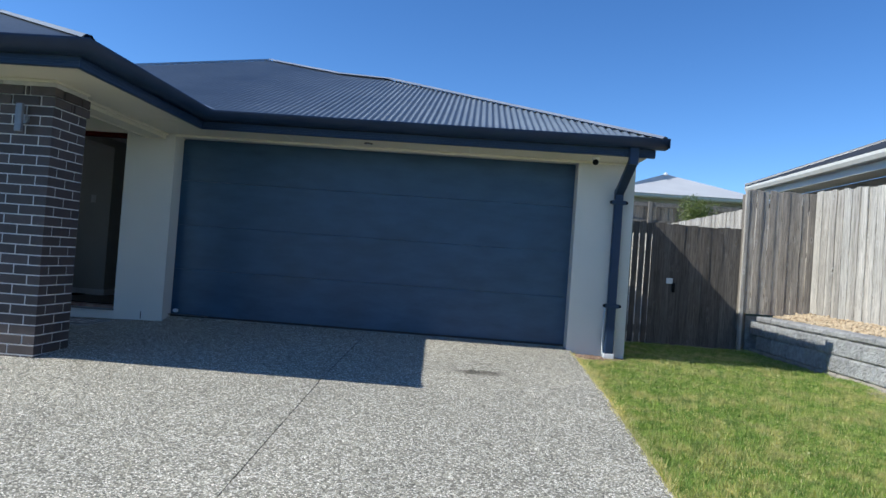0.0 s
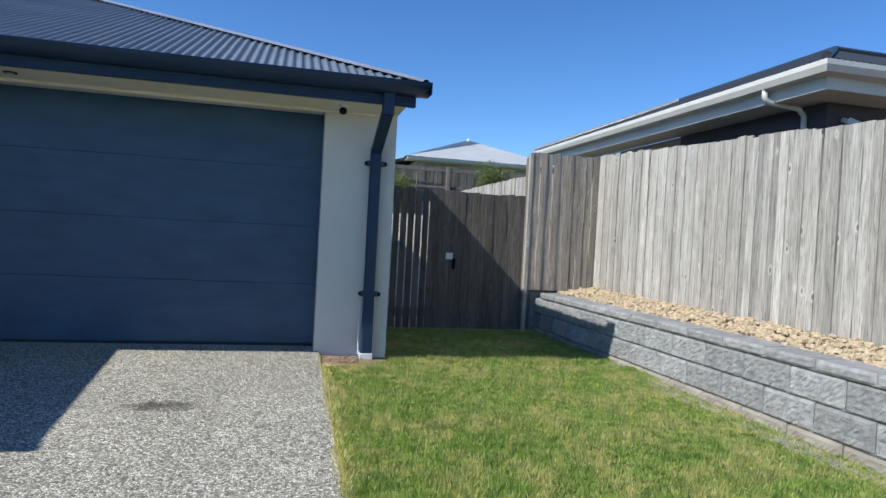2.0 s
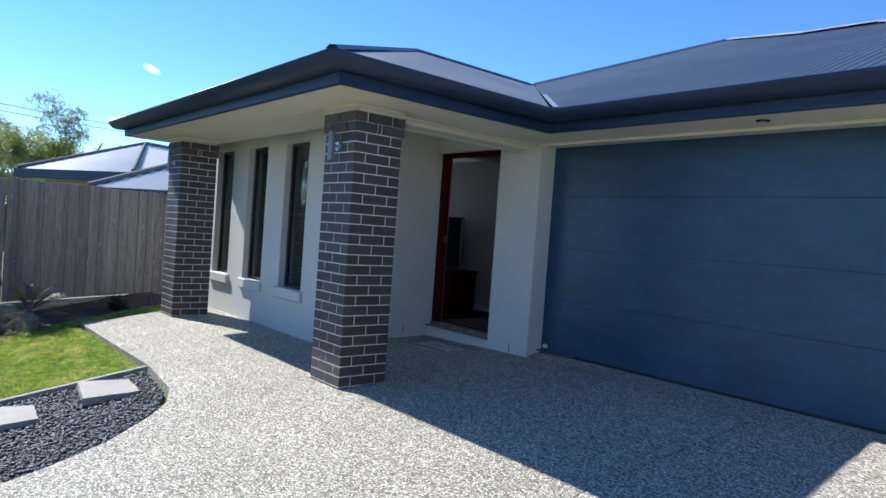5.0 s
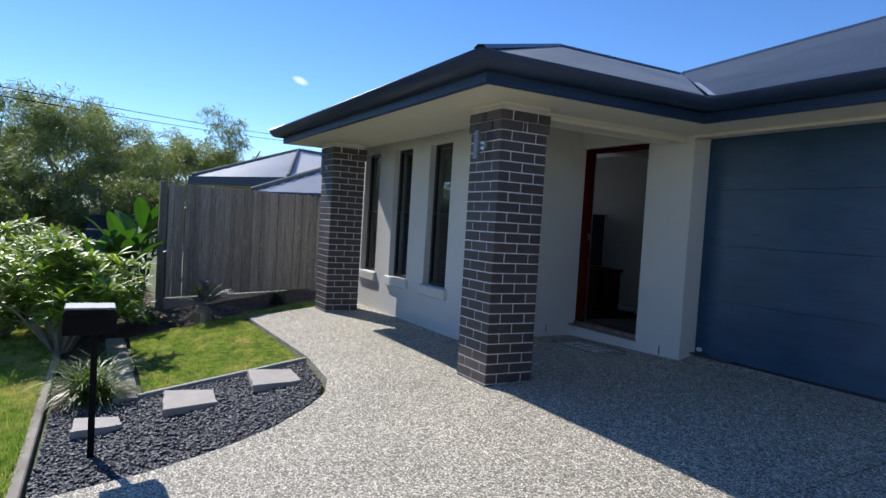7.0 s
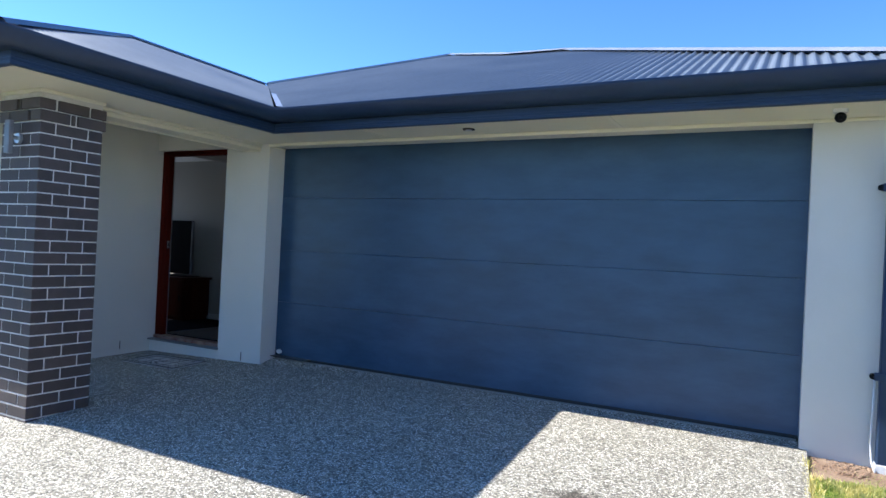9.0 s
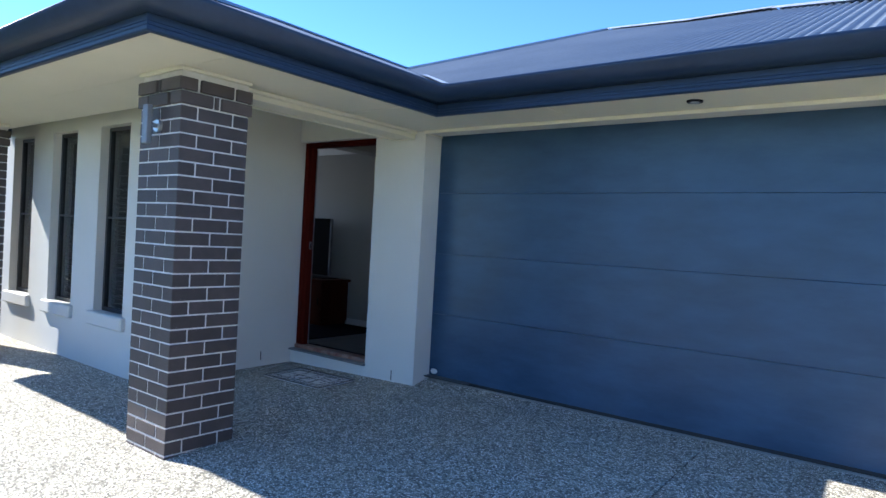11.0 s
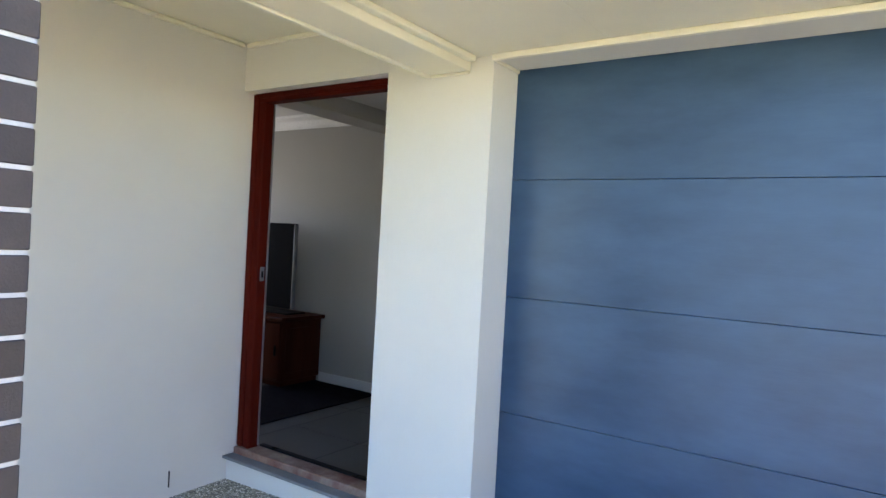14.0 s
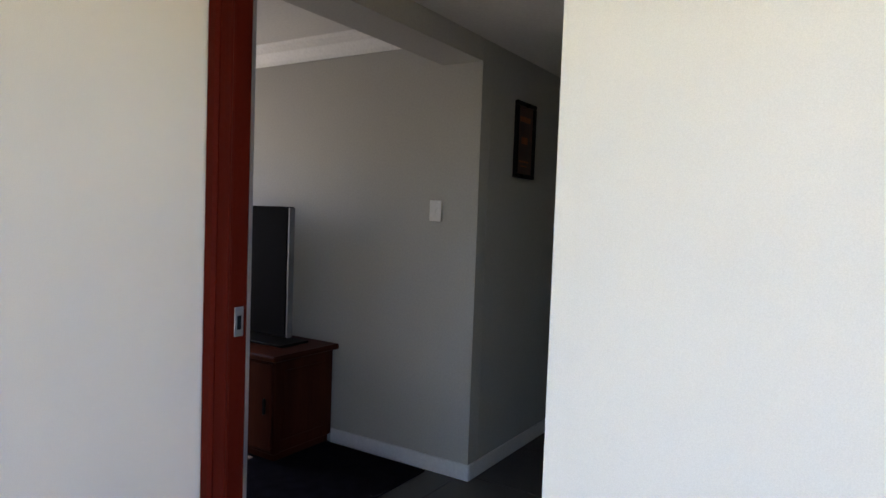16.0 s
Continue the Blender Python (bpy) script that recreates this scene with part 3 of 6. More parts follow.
wall("wall_left_base", -8.85, -8.65, 7.95, 9.25, 0.2, 1.3)
wall("wall_left_head", -8.85, -8.65, 7.95, 9.25, 2.75, ZT)
wall("wall_back", -8.65, 1.70, 19.8, 20.0, 0.2, ZT)

# ceilings and soffits
part("porch_ceiling", box(-8.85, -4.03, 5.722, 7.509, 3.125, 3.15), SOFFIT, None, "cream sheet porch ceiling", HOUSE)


def beam(name, x0, x1, y0, y1):
    part(name, box(x0, x1, y0, y1, 2.80, 3.12, 0.004), SOFFIT, None, "cream painted boxed porch beam", HOUSE)


beam("porch_beam_side", -4.02, -3.80, 5.16, 7.508)
part("porch_soffit_riser", box(-8.65, -4.03, 5.702, 5.72, 2.872, 3.124), SOFFIT, None, "cream painted riser behind the eave soffit", HOUSE)
for nm, d in (("soffit_front", (-8.73, -3.15, 4.66, 5.159)), ("soffit_side", (-3.80, -3.15, 5.161, 7.508)), ("soffit_garage", (-3.149, 1.93, 6.98, 7.508)), ("soffit_porch", (-8.73, -4.022, 5.161, 5.72))):
    part(nm, box(*d, 2.862, 2.872), SOFFIT, None, "cream eave soffit lining", HOUSE)
for nm, d in (("soffit_bead_garage", (-3.68, 1.252, 7.483, 7.509, 2.834, 2.861)), ("soffit_bead_side", (-3.799, -3.757, 5.65, 7.48, 2.836, 2.861)), ("garage_reveal_bead", (-3.679, -3.668, 7.512, 7.74, 2.832, 2.849)), ("soffit_bead_pier", (1.254, 1.93, 7.49, 7.508, 2.838, 2.861)),
              ("ceiling_bead_side", (-5.399, -5.375, 5.915, 7.48, 3.10, 3.124)), ("ceiling_bead_entry", (-5.374, -4.03, 7.485, 7.509, 3.10, 3.124)), ("beam_bead", (-4.046, -4.021, 5.63, 7.5, 2.790, 2.816)), ("beam_end_bead", (-4.02, -3.80, 7.485, 7.507, 2.789, 2.799)),
              ("ceiling_bead_front", (-8.6, -5.40, 5.89, 5.914, 3.10, 3.124))):
    part(nm, box(*d, 0.004), BEAD, None, "slim cream bead along the soffit", "structure")
for x in (-2.2, -0.05):
    part("soffit_joint_strip", box(x - 0.015, x + 0.015, 7.0, 7.48, 2.858, 2.8619), BEAD, None, "cream joint strip in the soffit", "structure")
part("soffit_joint_strip", box(-3.79, -3.16, 6.6, 6.63, 2.858, 2.8619), BEAD, None, "cream joint strip in the soffit", "structure")

# gutters and fascia
EAVE = [(-8.93, 12.0), (-8.93, 4.47), (-2.945, 4.47), (-2.945, 6.79)]
gut = [(0.004, 3.045), (0.0, 3.035), (0.004, 3.02), (0.02, 2.99), (0.045, 2.96), (0.085, 2.943), (0.172, 2.94), (0.172, 2.95), (0.09, 2.952), (0.05, 2.97), (0.028, 2.998), (0.014, 3.03), (0.02, 3.045)]
fascia_profile = [(0.173, 3.03), (0.173, 2.925)]
for z in (2.902, 2.882):
    fascia_profile += [(0.173, z + 0.003), (0.1765, z + 0.001), (0.1765, z - 0.001), (0.173, z - 0.003)]
fascia_profile += [(0.173, 2.862), (0.18, 2.854), (0.21, 2.854), (0.21, 3.03)]
part("gutter", sweep(EAVE + [(2.10, 6.79)], gut), NAVY, None, "navy blue steel quad gutter along the eaves", HOUSE, True)
part("fascia", sweep(EAVE + [(2.0, 6.79)], fascia_profile), NAVY, None, "navy blue steel fascia below the gutter", HOUSE)


part("gutter_stop_end", box(2.1005, 2.106, 6.79, 6.96, 2.942, 3.046, 0.002), NAVY, None, "navy steel gutter stop end", HOUSE)
part("eave_end_box", box(1.931, 2.0, 7.001, 7.03, 2.856, 3.03, 0.003), NAVY, None, "navy boxed eave end", HOUSE)


# ---- roofs ----
def corrugated(name, material, to3d, a, b, low, high, pitch=0.076, depth=0.024, label="", per=6, parent=None):
    """Corrugated sheeting over a <= u <= b, between the lines v = low(u) and v = high(u); to3d(u, v) gives a place on the slope."""
    n = max(2, int((b - a) / pitch * per))
    verts, faces = [], []
    for i in range(n + 1):
        u = a + (b - a) * i / n
        h = depth / 2 * math.sin(2 * math.pi * u / pitch)
        lo, hi = low(u), high(u)
        for v in (lo, max(hi, lo + 1e-4)):
            x, y, z = to3d(u, v)
            verts.append((x, y, z + h))
    for i in range(n):
        faces.append((2 * i, 2 * i + 2, 2 * i + 3, 2 * i + 1))
    return part(name, mesh_from(name, verts, faces, material), material, parent, label, "" if parent else "structure")


def lerp(pts):
    def f(u):
        for (u0, v0), (u1, v1) in zip(pts, pts[1:]):
            if u0 <= u <= u1:
                return v0 + (v1 - v0) * (u - u0) / (u1 - u0)
        return pts[0][1] if u < pts[0][0] else pts[-1][1]
    return f


K, Z0 = 0.397, 3.035
P1, P2, P3, PV = (-1.52, 10.62), (-2.43, 10.95), (-4.33, 12.67), (-6.2, 10.05)
corrugated("roof_garage", ROOFMAT, lambda u, v: (u, v, Z0 + K * (v - 6.82)), -6.2, 2.05,
           lerp([(-6.2, 10.05), (-2.945, 6.82), (2.05, 6.82)]), lerp([PV, P3, P2, P1, (2.05, 6.83)]), label="navy corrugated steel roof over the garage")
ZR = Z0 + K * 2.945
YM = 6.82 + 2.945
corrugated("roof_wing_side", ROOFMAT, lambda u, v: (-v, u, Z0 + K * (-2.98 + v)), 4.5, YM,
           lerp([(4.5, 2.98), (6.79, 2.98), (YM, 5.9)]), lerp([(4.5, 2.985), (7.41, 5.89), (YM, 5.91)]), label="navy corrugated steel roof over the porch wing")
corrugated("roof_wing_front", ROOFMAT, lambda u, v: (u, v, Z0 + K * (v - 4.5)), -8.9, -2.98,
           lambda u: 4.5, lerp([(-8.9, 4.505), (-5.94, 7.42), (-2.98, 4.505)]), label="navy corrugated steel hip over the porch")
part("roof_wing_left", mesh_from("roof_wing_left", [(-8.9, 4.5, Z0), (-5.94, 7.42, ZR), (-5.94, 12.0, ZR), (-8.9, 12.0, Z0)], [(0, 1, 2, 3)], ROOFMAT), ROOFMAT, None, "navy steel roof slope", HOUSE)
zz = lambda p: Z0 + K * (p[1] - 6.82)
part("roof_right", mesh_from("roof_right", [(2.05, 6.82, Z0), (*P1, zz(P1)), (*P2, zz(P2)), (*P3, zz(P3)), (-4.33, 16.0, zz(P3)), (2.05, 19.9, Z0)], [(0, 5, 4, 3, 2, 1)], ROOFMAT), ROOFMAT, None, "navy steel roof slope", HOUSE)
part("roof_back", mesh_from("roof_back", [(*P3, zz(P3)), (-6.2, 10.05, zz(PV)), (-8.9, 12.0, Z0), (-8.9, 19.9, Z0), (-4.33, 16.0, zz(P3)), (2.05, 19.9, Z0)], [(0, 1, 2, 3, 4), (3, 5, 4)], ROOFMAT), ROOFMAT, None, "navy steel roof slope", HOUSE)


def ridge_cap(pts, label, w=0.07, mat=None):
    bm = bmesh.new()
    for a, b in zip(pts, pts[1:]):
        a, b = Vector(a), Vector(b)
        d = (b - a).normalized()
        s = d.cross(Vector((0, 0, 1))).normalized()
        prof = [s * -w - Vector((0, 0, 0.02)), s * -0.02 + Vector((0, 0, 0.012)), s * 0.02 + Vector((0, 0, 0.012)), s * w - Vector((0, 0, 0.02))]
        r0, r1 = [bm.verts.new(a + q) for q in prof], [bm.verts.new(b + q) for q in prof]
        for j in range(3):
            bm.faces.new((r0[j], r0[j + 1], r1[j + 1], r1[j]))
    return part("ridge_cap", bm, mat or RIDGE, None, label, "structure")


def lift3(p, e=0.03):
    return (p[0], p[1], zz(p) + e)


ridge_cap([(2.06, 6.81, Z0 + 0.02), lift3(P1), lift3(P2), lift3(P3)], "steel hip capping on the garage roof")
ridge_cap([lift3(P3), lift3(PV)], "navy hip capping on the main roof", 0.03)
ridge_cap([(-2.96, 4.48, Z0 + 0.02), (-5.94, 7.42, ZR + 0.03), (-5.94, YM, ZR + 0.03)], "navy hip capping on the porch roof", 0.05, ROOFMAT)
ridge_cap([(-8.92, 4.48, Z0 + 0.02), (-5.94, 7.42, ZR + 0.03)], "navy hip capping on the porch roof", 0.05, ROOFMAT)
# valley flashing near the inner corner
vb = bmesh.new()
v0, v1 = Vector((-2.95, 6.83, Z0 + 0.012)), Vector((-4.3, 8.18, Z0 + 0.012 + K * 1.35))
q = [vb.verts.new(p) for p in (v0 + Vector((-0.03, -0.01, 0.02)), v0 + Vector((0.01, 0.03, 0.02)), v1 + Vector((0.01, 0.03, 0.02)), v1 + Vector((-0.03, -0.01, 0.02)))]
vb.faces.new(q)
part("valley_flashing", vb, RIDGE, None, "steel valley flashing in the roof corner", "structure")

# ---- garage door ----
gd = empty("garage_door", (-1.2, 7.76, 0.62), "wide blue sectional garage door with wood-grain panels, closed", "garage door")
zs = [0.635, 1.21, 1.765, 2.325, 2.93]
for a, b in zip(zs, zs[1:]):
    part("door_panel", box(-3.73, 1.30, 7.745, 7.785, a + 0.0011, b - 0.0011, 0.0012), DOORBLUE, gd)
part("bottom_seal", box(-3.675, 1.25, 7.735, 7.79, 0.612, 0.637, 0.004), RUBBER, gd, "black rubber bottom seal")
part("door_backing", box(-3.72, 1.30, 7.7855, 7.80, 0.63, 2.93), DOORBLUE, gd)
bm = bmesh.new()
add_box(bm, -3.655, 1.24, 7.70, 7.80, 0.55, 0.612, 0.004)
part("garage_threshold", bm, CONC, None, "pale concrete threshold under the garage door", "structure")
ax = (-3.675, -2.3, 1.25)
part("garage_apron", mesh_from("garage_apron", [(x, 7.5205, gz(x, 7.5205)) for x in ax] + [(x, 7.69, 0.609) for x in ax], [(0, 1, 4, 3), (1, 2, 5, 4)], AGG), AGG, None, "concrete strip at the garage opening", "structure")
bm = bmesh.new()
bmesh.ops.create_uvsphere(bm, u_segments=12, v_segments=6, radius=0.035, matrix=pose(-3.61, 7.72, 0.682) @ Matrix.Diagonal((1.1, 0.5, 0.7, 1)))
part("door_stop", bm, PLASTIC_W, None, "", "")
tagged(bpy.data.objects["door_stop"], "small white rounded stop at the foot of the garage door", "door stop")

# ---- entry: frame, sill, mat, windows ----
df = empty("entry_door_frame", (-4.8, 7.62, 0.66), "glossy red-brown timber door frame of the open entry", "door frame")
part("jamb", box(-5.3995, -5.352, 7.573, 7.654, 0.70, 2.845, 0.009), RED, df)
part("jamb_face", box(-5.3519, -5.29, 7.583, 7.6535, 0.70, 2.79, 0.004), RED, df)
part("jamb_stop", box(-5.3199, -5.2905, 7.575, 7.5829, 0.70, 2.79, 0.003), RED, df)
part("jamb", box(-4.325, -4.304, 7.61, 7.654, 0.70, 2.845, 0.003), RED, df)
part("head", box(-5.3519, -4.304, 7.573, 7.654, 2.814, 2.845, 0.008), RED, df)
part("head_stop", box(-5.3519, -4.326, 7.583, 7.6535, 2.7905, 2.8135, 0.003), RED, df)
part("sill", box(-5.3995, -4.304, 7.555, 7.70, 0.656, 0.70, 0.006), TIMBER_SILL, df, "worn red timber sill")
part("threshold_strip", box(-5.289, -4.33, 7.66, 7.695, 0.701, 0.712, 0.003), BLACKPL, df, "black threshold strip")
part("edge_trim", box(-5.2899, -5.287, 7.644, 7.656, 0.712, 2.789), SILVER, df, "pale metal edge strip")
plate = part("strike_plate", box(-5.2899, -5.2875, 7.600, 7.632, 1.715, 1.80, 0.001), LAMPSTEEL, df, "small dull steel strike plate")
part("keyhole", box(-5.2874, -5.2866, 7.609, 7.623, 1.735, 1.775), BLACKPL, plate, "dark latch slot")
part("outer_sill", box(-5.3995, -4.285, 7.475, 7.5545, 0.646, 0.664, 0.004), SILLTILE, None, "grey tiled strip outside the entry sill", "structure")

matt = empty("door_mat", (-4.6, 7.1, gz(-4.6, 7.1)), "worn rectangular doormat with faded dark scroll pattern", "door mat")
MM = Matrix.Translation((-4.58, 7.07, gz(-4.58, 7.07) + 0.006)) @ Matrix.Rotation(radians(-1), 4, 'Z') @ Matrix.Rotation(radians(2.0), 4, 'X') @ Matrix.Rotation(radians(-1.1), 4, 'Y')
part("mat_base", add_box(bmesh.new(), -0.39, 0.39, -0.215, 0.215, 0, 0.010, 0.003, MM), MATTAN, matt)


def curl(bm, cx, cy, r, a0, turns, z=0.0102):
    """A flat spiral stroke lying on the mat."""
    pts = []
    for k in range(15):
        t = k / 14
        a, q = a0 + turns * 6.28 * t, r * (1 - 0.75 * t)
        for w in (q, q - 0.0085):
            pts.append(bm.verts.new(MM @ Vector((cx + math.cos(a) * w, cy + math.sin(a) * w, z))))
    for k in range(14):
        bm.faces.new((pts[2 * k], pts[2 * k + 1], pts[2 * k + 3], pts[2 * k + 2]))


bm = bmesh.new()
for x0, x1, y0, y1 in ((-0.39, 0.39, -0.215, -0.203), (-0.39, 0.39, 0.203, 0.215), (-0.39, -0.378, -0.202, 0.202), (0.378, 0.39, -0.202, 0.202)):
    add_box(bm, x0, x1, y0, y1, 0.0102, 0.0135, 0, MM)
for x0, x1, y0, y1 in ((-0.30, 0.30, -0.137, -0.130), (-0.30, 0.30, 0.130, 0.137), (-0.30, -0.293, -0.129, 0.129), (0.293, 0.30, -0.129, 0.129)):
    add_box(bm, x0, x1, y0, y1, 0.0102, 0.0125, 0, MM)
part("mat_border", bm, BLACKPL, matt, "black mat border lines")
rng = random.Random(4)
bm = bmesh.new()
for i in range(16):
    for s in (-1, 1):
        curl(bm, -0.35 + 0.0467 * i, s * 0.17, 0.030, 0.8 + 3.14 * (i % 2), 1.3 * s)
for i in range(6):
    for s in (-1, 1):
        curl(bm, s * 0.34, -0.115 + 0.046 * i, 0.032, 3.14 * (i % 2), 1.3 * s)
for i in range(26):
    a, r = rng.uniform(0, 6.28), rng.uniform(0.35, 1.0)
    cx, cy = rng.uniform(-0.25, 0.25), rng.uniform(-0.10, 0.10)
    tr = MM @ Matrix.Translation((cx, cy, 0.0103)) @ Matrix.Rotation(a, 4, 'Z')
    add_box(bm, -0.035 * r, 0.035 * r, -0.003, 0.004, 0, 0.0015, 0, tr)
for x in (-0.15, 0.0, 0.15):
    add_box(bm, x - 0.003, x + 0.003, -0.129, 0.129, 0.0102, 0.0118, 0, MM)
add_box(bm, -0.292, 0.292, -0.003, 0.003, 0.0102, 0.0116, 0, MM)
part("mat_pattern", bm, BLACKPL, matt, "dark scroll pattern", "stuff")

for a, b in WINS:
    w = empty("window", ((a + b) / 2, 6.0, 1.03), "tall narrow fixed window with dark frame and blind behind", "window", "narrow front windows", "structure")
    for nm, d in (("window_frame", (a, a + 0.035, 1.03, 2.805)), ("window_frame", (b - 0.035, b, 1.03, 2.805)), ("window_frame", (a + 0.035, b - 0.035, 1.03, 1.065)), ("window_frame", (a + 0.035, b - 0.035, 2.77, 2.805)), ("window_frame", (a + 0.035, b - 0.035, 1.925, 1.945))):
        part(nm, box(d[0], d[1], 5.995, 6.045, d[2], d[3], 0.003), ALUWIN, w)
    part("pane", box(a + 0.035, b - 0.035, 6.017, 6.022, 1.065, 2.77), GLASS, w)
    bm = bmesh.new()
    for k in range(38):
        z = 1.08 + k * 0.0445
        add_box(bm, a + 0.04, b - 0.04, -0.001, 0.001, -0.022, 0.022, 0, Matrix.Translation((0, 6.075, z)) @ Matrix.Rotation(radians(25), 4, 'X'))
    part("blind", bm, BLIND, w, "grey slatted venetian blind")
    part("window_sill", box(a - 0.06, b + 0.06, 5.87, 5.994, 0.90, 1.03, 0.012), RENDER, w, "thick rendered sill")
part("room_dark_wall", box(-8.6, -5.54, 7.3, 7.34, 0.2, 3.1), INWALL, None, "plain inner wall behind the front windows", "structure")

# ---- interior seen through the entry ----
part("interior_slab", box(-8.64, -3.8, 7.656, 13.9, 0.50, 0.63), GROUT, None, "dark grout bed of the tiled floor", "structure")
inw = lambda nm, *d: part(nm, box(*d), INWALL, None, "grey painted interior wall", "structure")
inw("inner_wall_tv", -8.64, -5.53, 9.40, 9.50, 0.62, 3.3)
inw("inner_wall_hall_left", -5.63, -5.53, 9.501, 13.8, 0.62, 3.3)
inw("inner_wall_hall_right", -3.90, -3.80, 7.80, 13.8, 0.62, 3.3)
inw("inner_wall_hall_end", -5.53, -3.9, 13.7, 13.8, 0.62, 3.3)
inw("inner_wall_front_left", -8.64, -5.531, 7.60, 7.65, 0.62, 3.3)
inw("inner_wall_front_right", -4.30, -3.8, 7.745, 7.77, 0.62, 3.3)
inw("inner_wall_over_door", -5.53, -4.28, 7.658, 7.70, 2.83, 3.3)
part("ceiling_living", box(-8.64, -5.782, 7.65, 9.40, 3.15, 3.18), INCEIL, None, "white living room ceiling", "structure")
part("ceiling_hall", box(-5.528, -3.9, 7.70, 13.7, 3.03, 3.06), INCEIL, None, "white hall ceiling", "structure")
part("bulkhead", box(-5.78, -5.531, 7.66, 9.398, 2.91, 3.2), INWALL, None, "dropped grey bulkhead between room and hall", "structure")
bm = bmesh.new()
prof = [(0, 3.03), (0.012, 3.03), (0.02, 3.05), (0.05, 3.10), (0.09, 3.13), (0.10, 3.149), (0, 3.149)]
rings = [[bm.verts.new((x, 9.398 - o, z)) for o, z in prof] for x in (-8.6, -5.785)]
for j in range(len(prof)):
    bm.faces.new((rings[0][j], rings[0][(j + 1) % len(prof)], rings[1][(j + 1) % len(prof)], rings[1][j]))
part("cornice", bm, INTRIM, None, "white coved cornice", "structure")
part("baseboard", box(-6.52, -5.515, 9.385, 9.399, 0.64, 0.73, 0.004), INTRIM, None, "white skirting board", "structure")
part("baseboard", box(-5.529, -5.515, 9.40, 13.7, 0.64, 0.73, 0.004), INTRIM, None, "white skirting board", "structure")
tile = bmesh.new()
add_box(tile, -0.2975, 0.2975, -0.2975, 0.2975, -0.01, 0, 0.002)
tile_me = bpy.data.meshes.new("floor_tile")
tile.to_mesh(tile_me)
tile.free()
tile_me.materials.append(FLOORTILE)
ftiles = empty("floor", (-5, 9, 0.64), "", "", "", "structure")
for i in range(9):
    for j in range(10):
        x, y = -8.3 + 0.6 * i, 7.96 + 0.6 * j
        if x > -5.9 and x < -4.1 or y < 9.2:
            o = part("tile", tile_me, FLOORTILE, ftiles)
            o.location = (x, y, 0.64)
            o.matrix_parent_inverse = Matrix.Translation(-Vector(ftiles.location))
part("rug", box(-8.3, -5.78, 8.02, 9.36, 0.6405, 0.652, 0.004), RUGM, None, "", "")
tagged(bpy.data.objects["rug"], "plain black short-pile rug on the tiled floor", "rug")

tv = empty("tv_cabinet", (-7.2, 9.14, 0.64), "dark red-stained timber television cabinet against the wall", "cabinet")
part("body", box(-7.98, -6.51, 8.90, 9.38, 0.70, 1.235, 0.004), CABINET, tv)
part("plinth", box(-7.96, -6.53, 8.93, 9.37, 0.653, 0.70), CABINET, tv)
part("top", box(-8.02, -6.47, 8.86, 9.395, 1.235, 1.27, 0.008), CABINET, tv)
part("side_panel", box(-6.509, -6.503, 8.97, 9.31, 0.77, 1.17, 0.004), CABINET, tv)
part("side_post", box(-6.509, -6.498, 8.895, 8.945, 0.70, 1.234, 0.004), CABINET, tv)
for k in range(3):
    x = -7.97 + k * 0.49
    d = part("door", box(x, x + 0.475, 8.885, 8.8995, 0.72, 1.22, 0.004), CABINET, tv)
    part("handle", box(x + 0.42, x + 0.435, 8.868, 8.8849, 0.93, 1.02, 0.003), BLACKPL, d, "small dark pull")
tel = empty("television", (-7.3, 9.17, 1.27), "large black flat television with thin silver edge", "television")
part("screen", box(-7.9, -6.70, 9.148, 9.154, 1.33, 2.09), TVBLACK, tel)
part("casing", box(-7.92, -6.69, 9.155, 9.20, 1.31, 2.105, 0.006), TVBLACK, tel)
part("edge_trim", box(-6.6899, -6.678, 9.15, 9.195, 1.31, 2.1, 0.002), LAMPSTEEL, tel, "thin silver side trim")
part("stand_neck", box(-7.38, -7.22, 9.16, 9.19, 1.28, 1.31), BLACKPL, tel)
part("stand_foot", box(-7.65, -6.62, 9.05, 9.28, 1.271, 1.285, 0.004), BLACKPL, tel)
sw = empty("light_switch", (-5.795, 9.395, 2.11), "white vertical wall light switch plate", "light switch")
part("plate", box(-5.835, -5.757, 9.391, 9.3995, 2.05, 2.168, 0.003), PLASTIC_W, sw)
part("rocker", box(-5.803, -5.789, 9.386, 9.3909, 2.095, 2.122, 0.001), PLASTIC_W, sw)
pf = empty("picture_frame", (-5.52, 9.95, 2.55), "dark framed picture hanging on the hall wall", "picture")
for d in ((9.79, 10.05, 2.325, 2.35), (9.79, 10.05, 2.75, 2.775), (9.79, 9.815, 2.35, 2.75), (10.025, 10.05, 2.35, 2.75)):
    part("frame_side", box(-5.529, -5.505, *d, 0.004), BLACKPL, pf)
part("print", box(-5.5295, -5.52, 9.815, 10.025, 2.35, 2.75), PHOTO, pf, "dim reddish print")
bm = bmesh.new()
for y0, y1, z0, z1 in ((9.85, 9.99, 2.66, 2.69), (9.88, 9.96, 2.53, 2.57), (9.86, 9.98, 2.42, 2.43), (9.88, 9.96, 2.395, 2.402)):
    add_box(bm, -5.5199, -5.5185, y0, y1, z0, z1)
part("print_marks", bm, surface("print_ink", (0.25, 0.07, 0.03), (0.35, 0.14, 0.05), 20, 0.6), pf, "faded orange printed marks", "stuff")

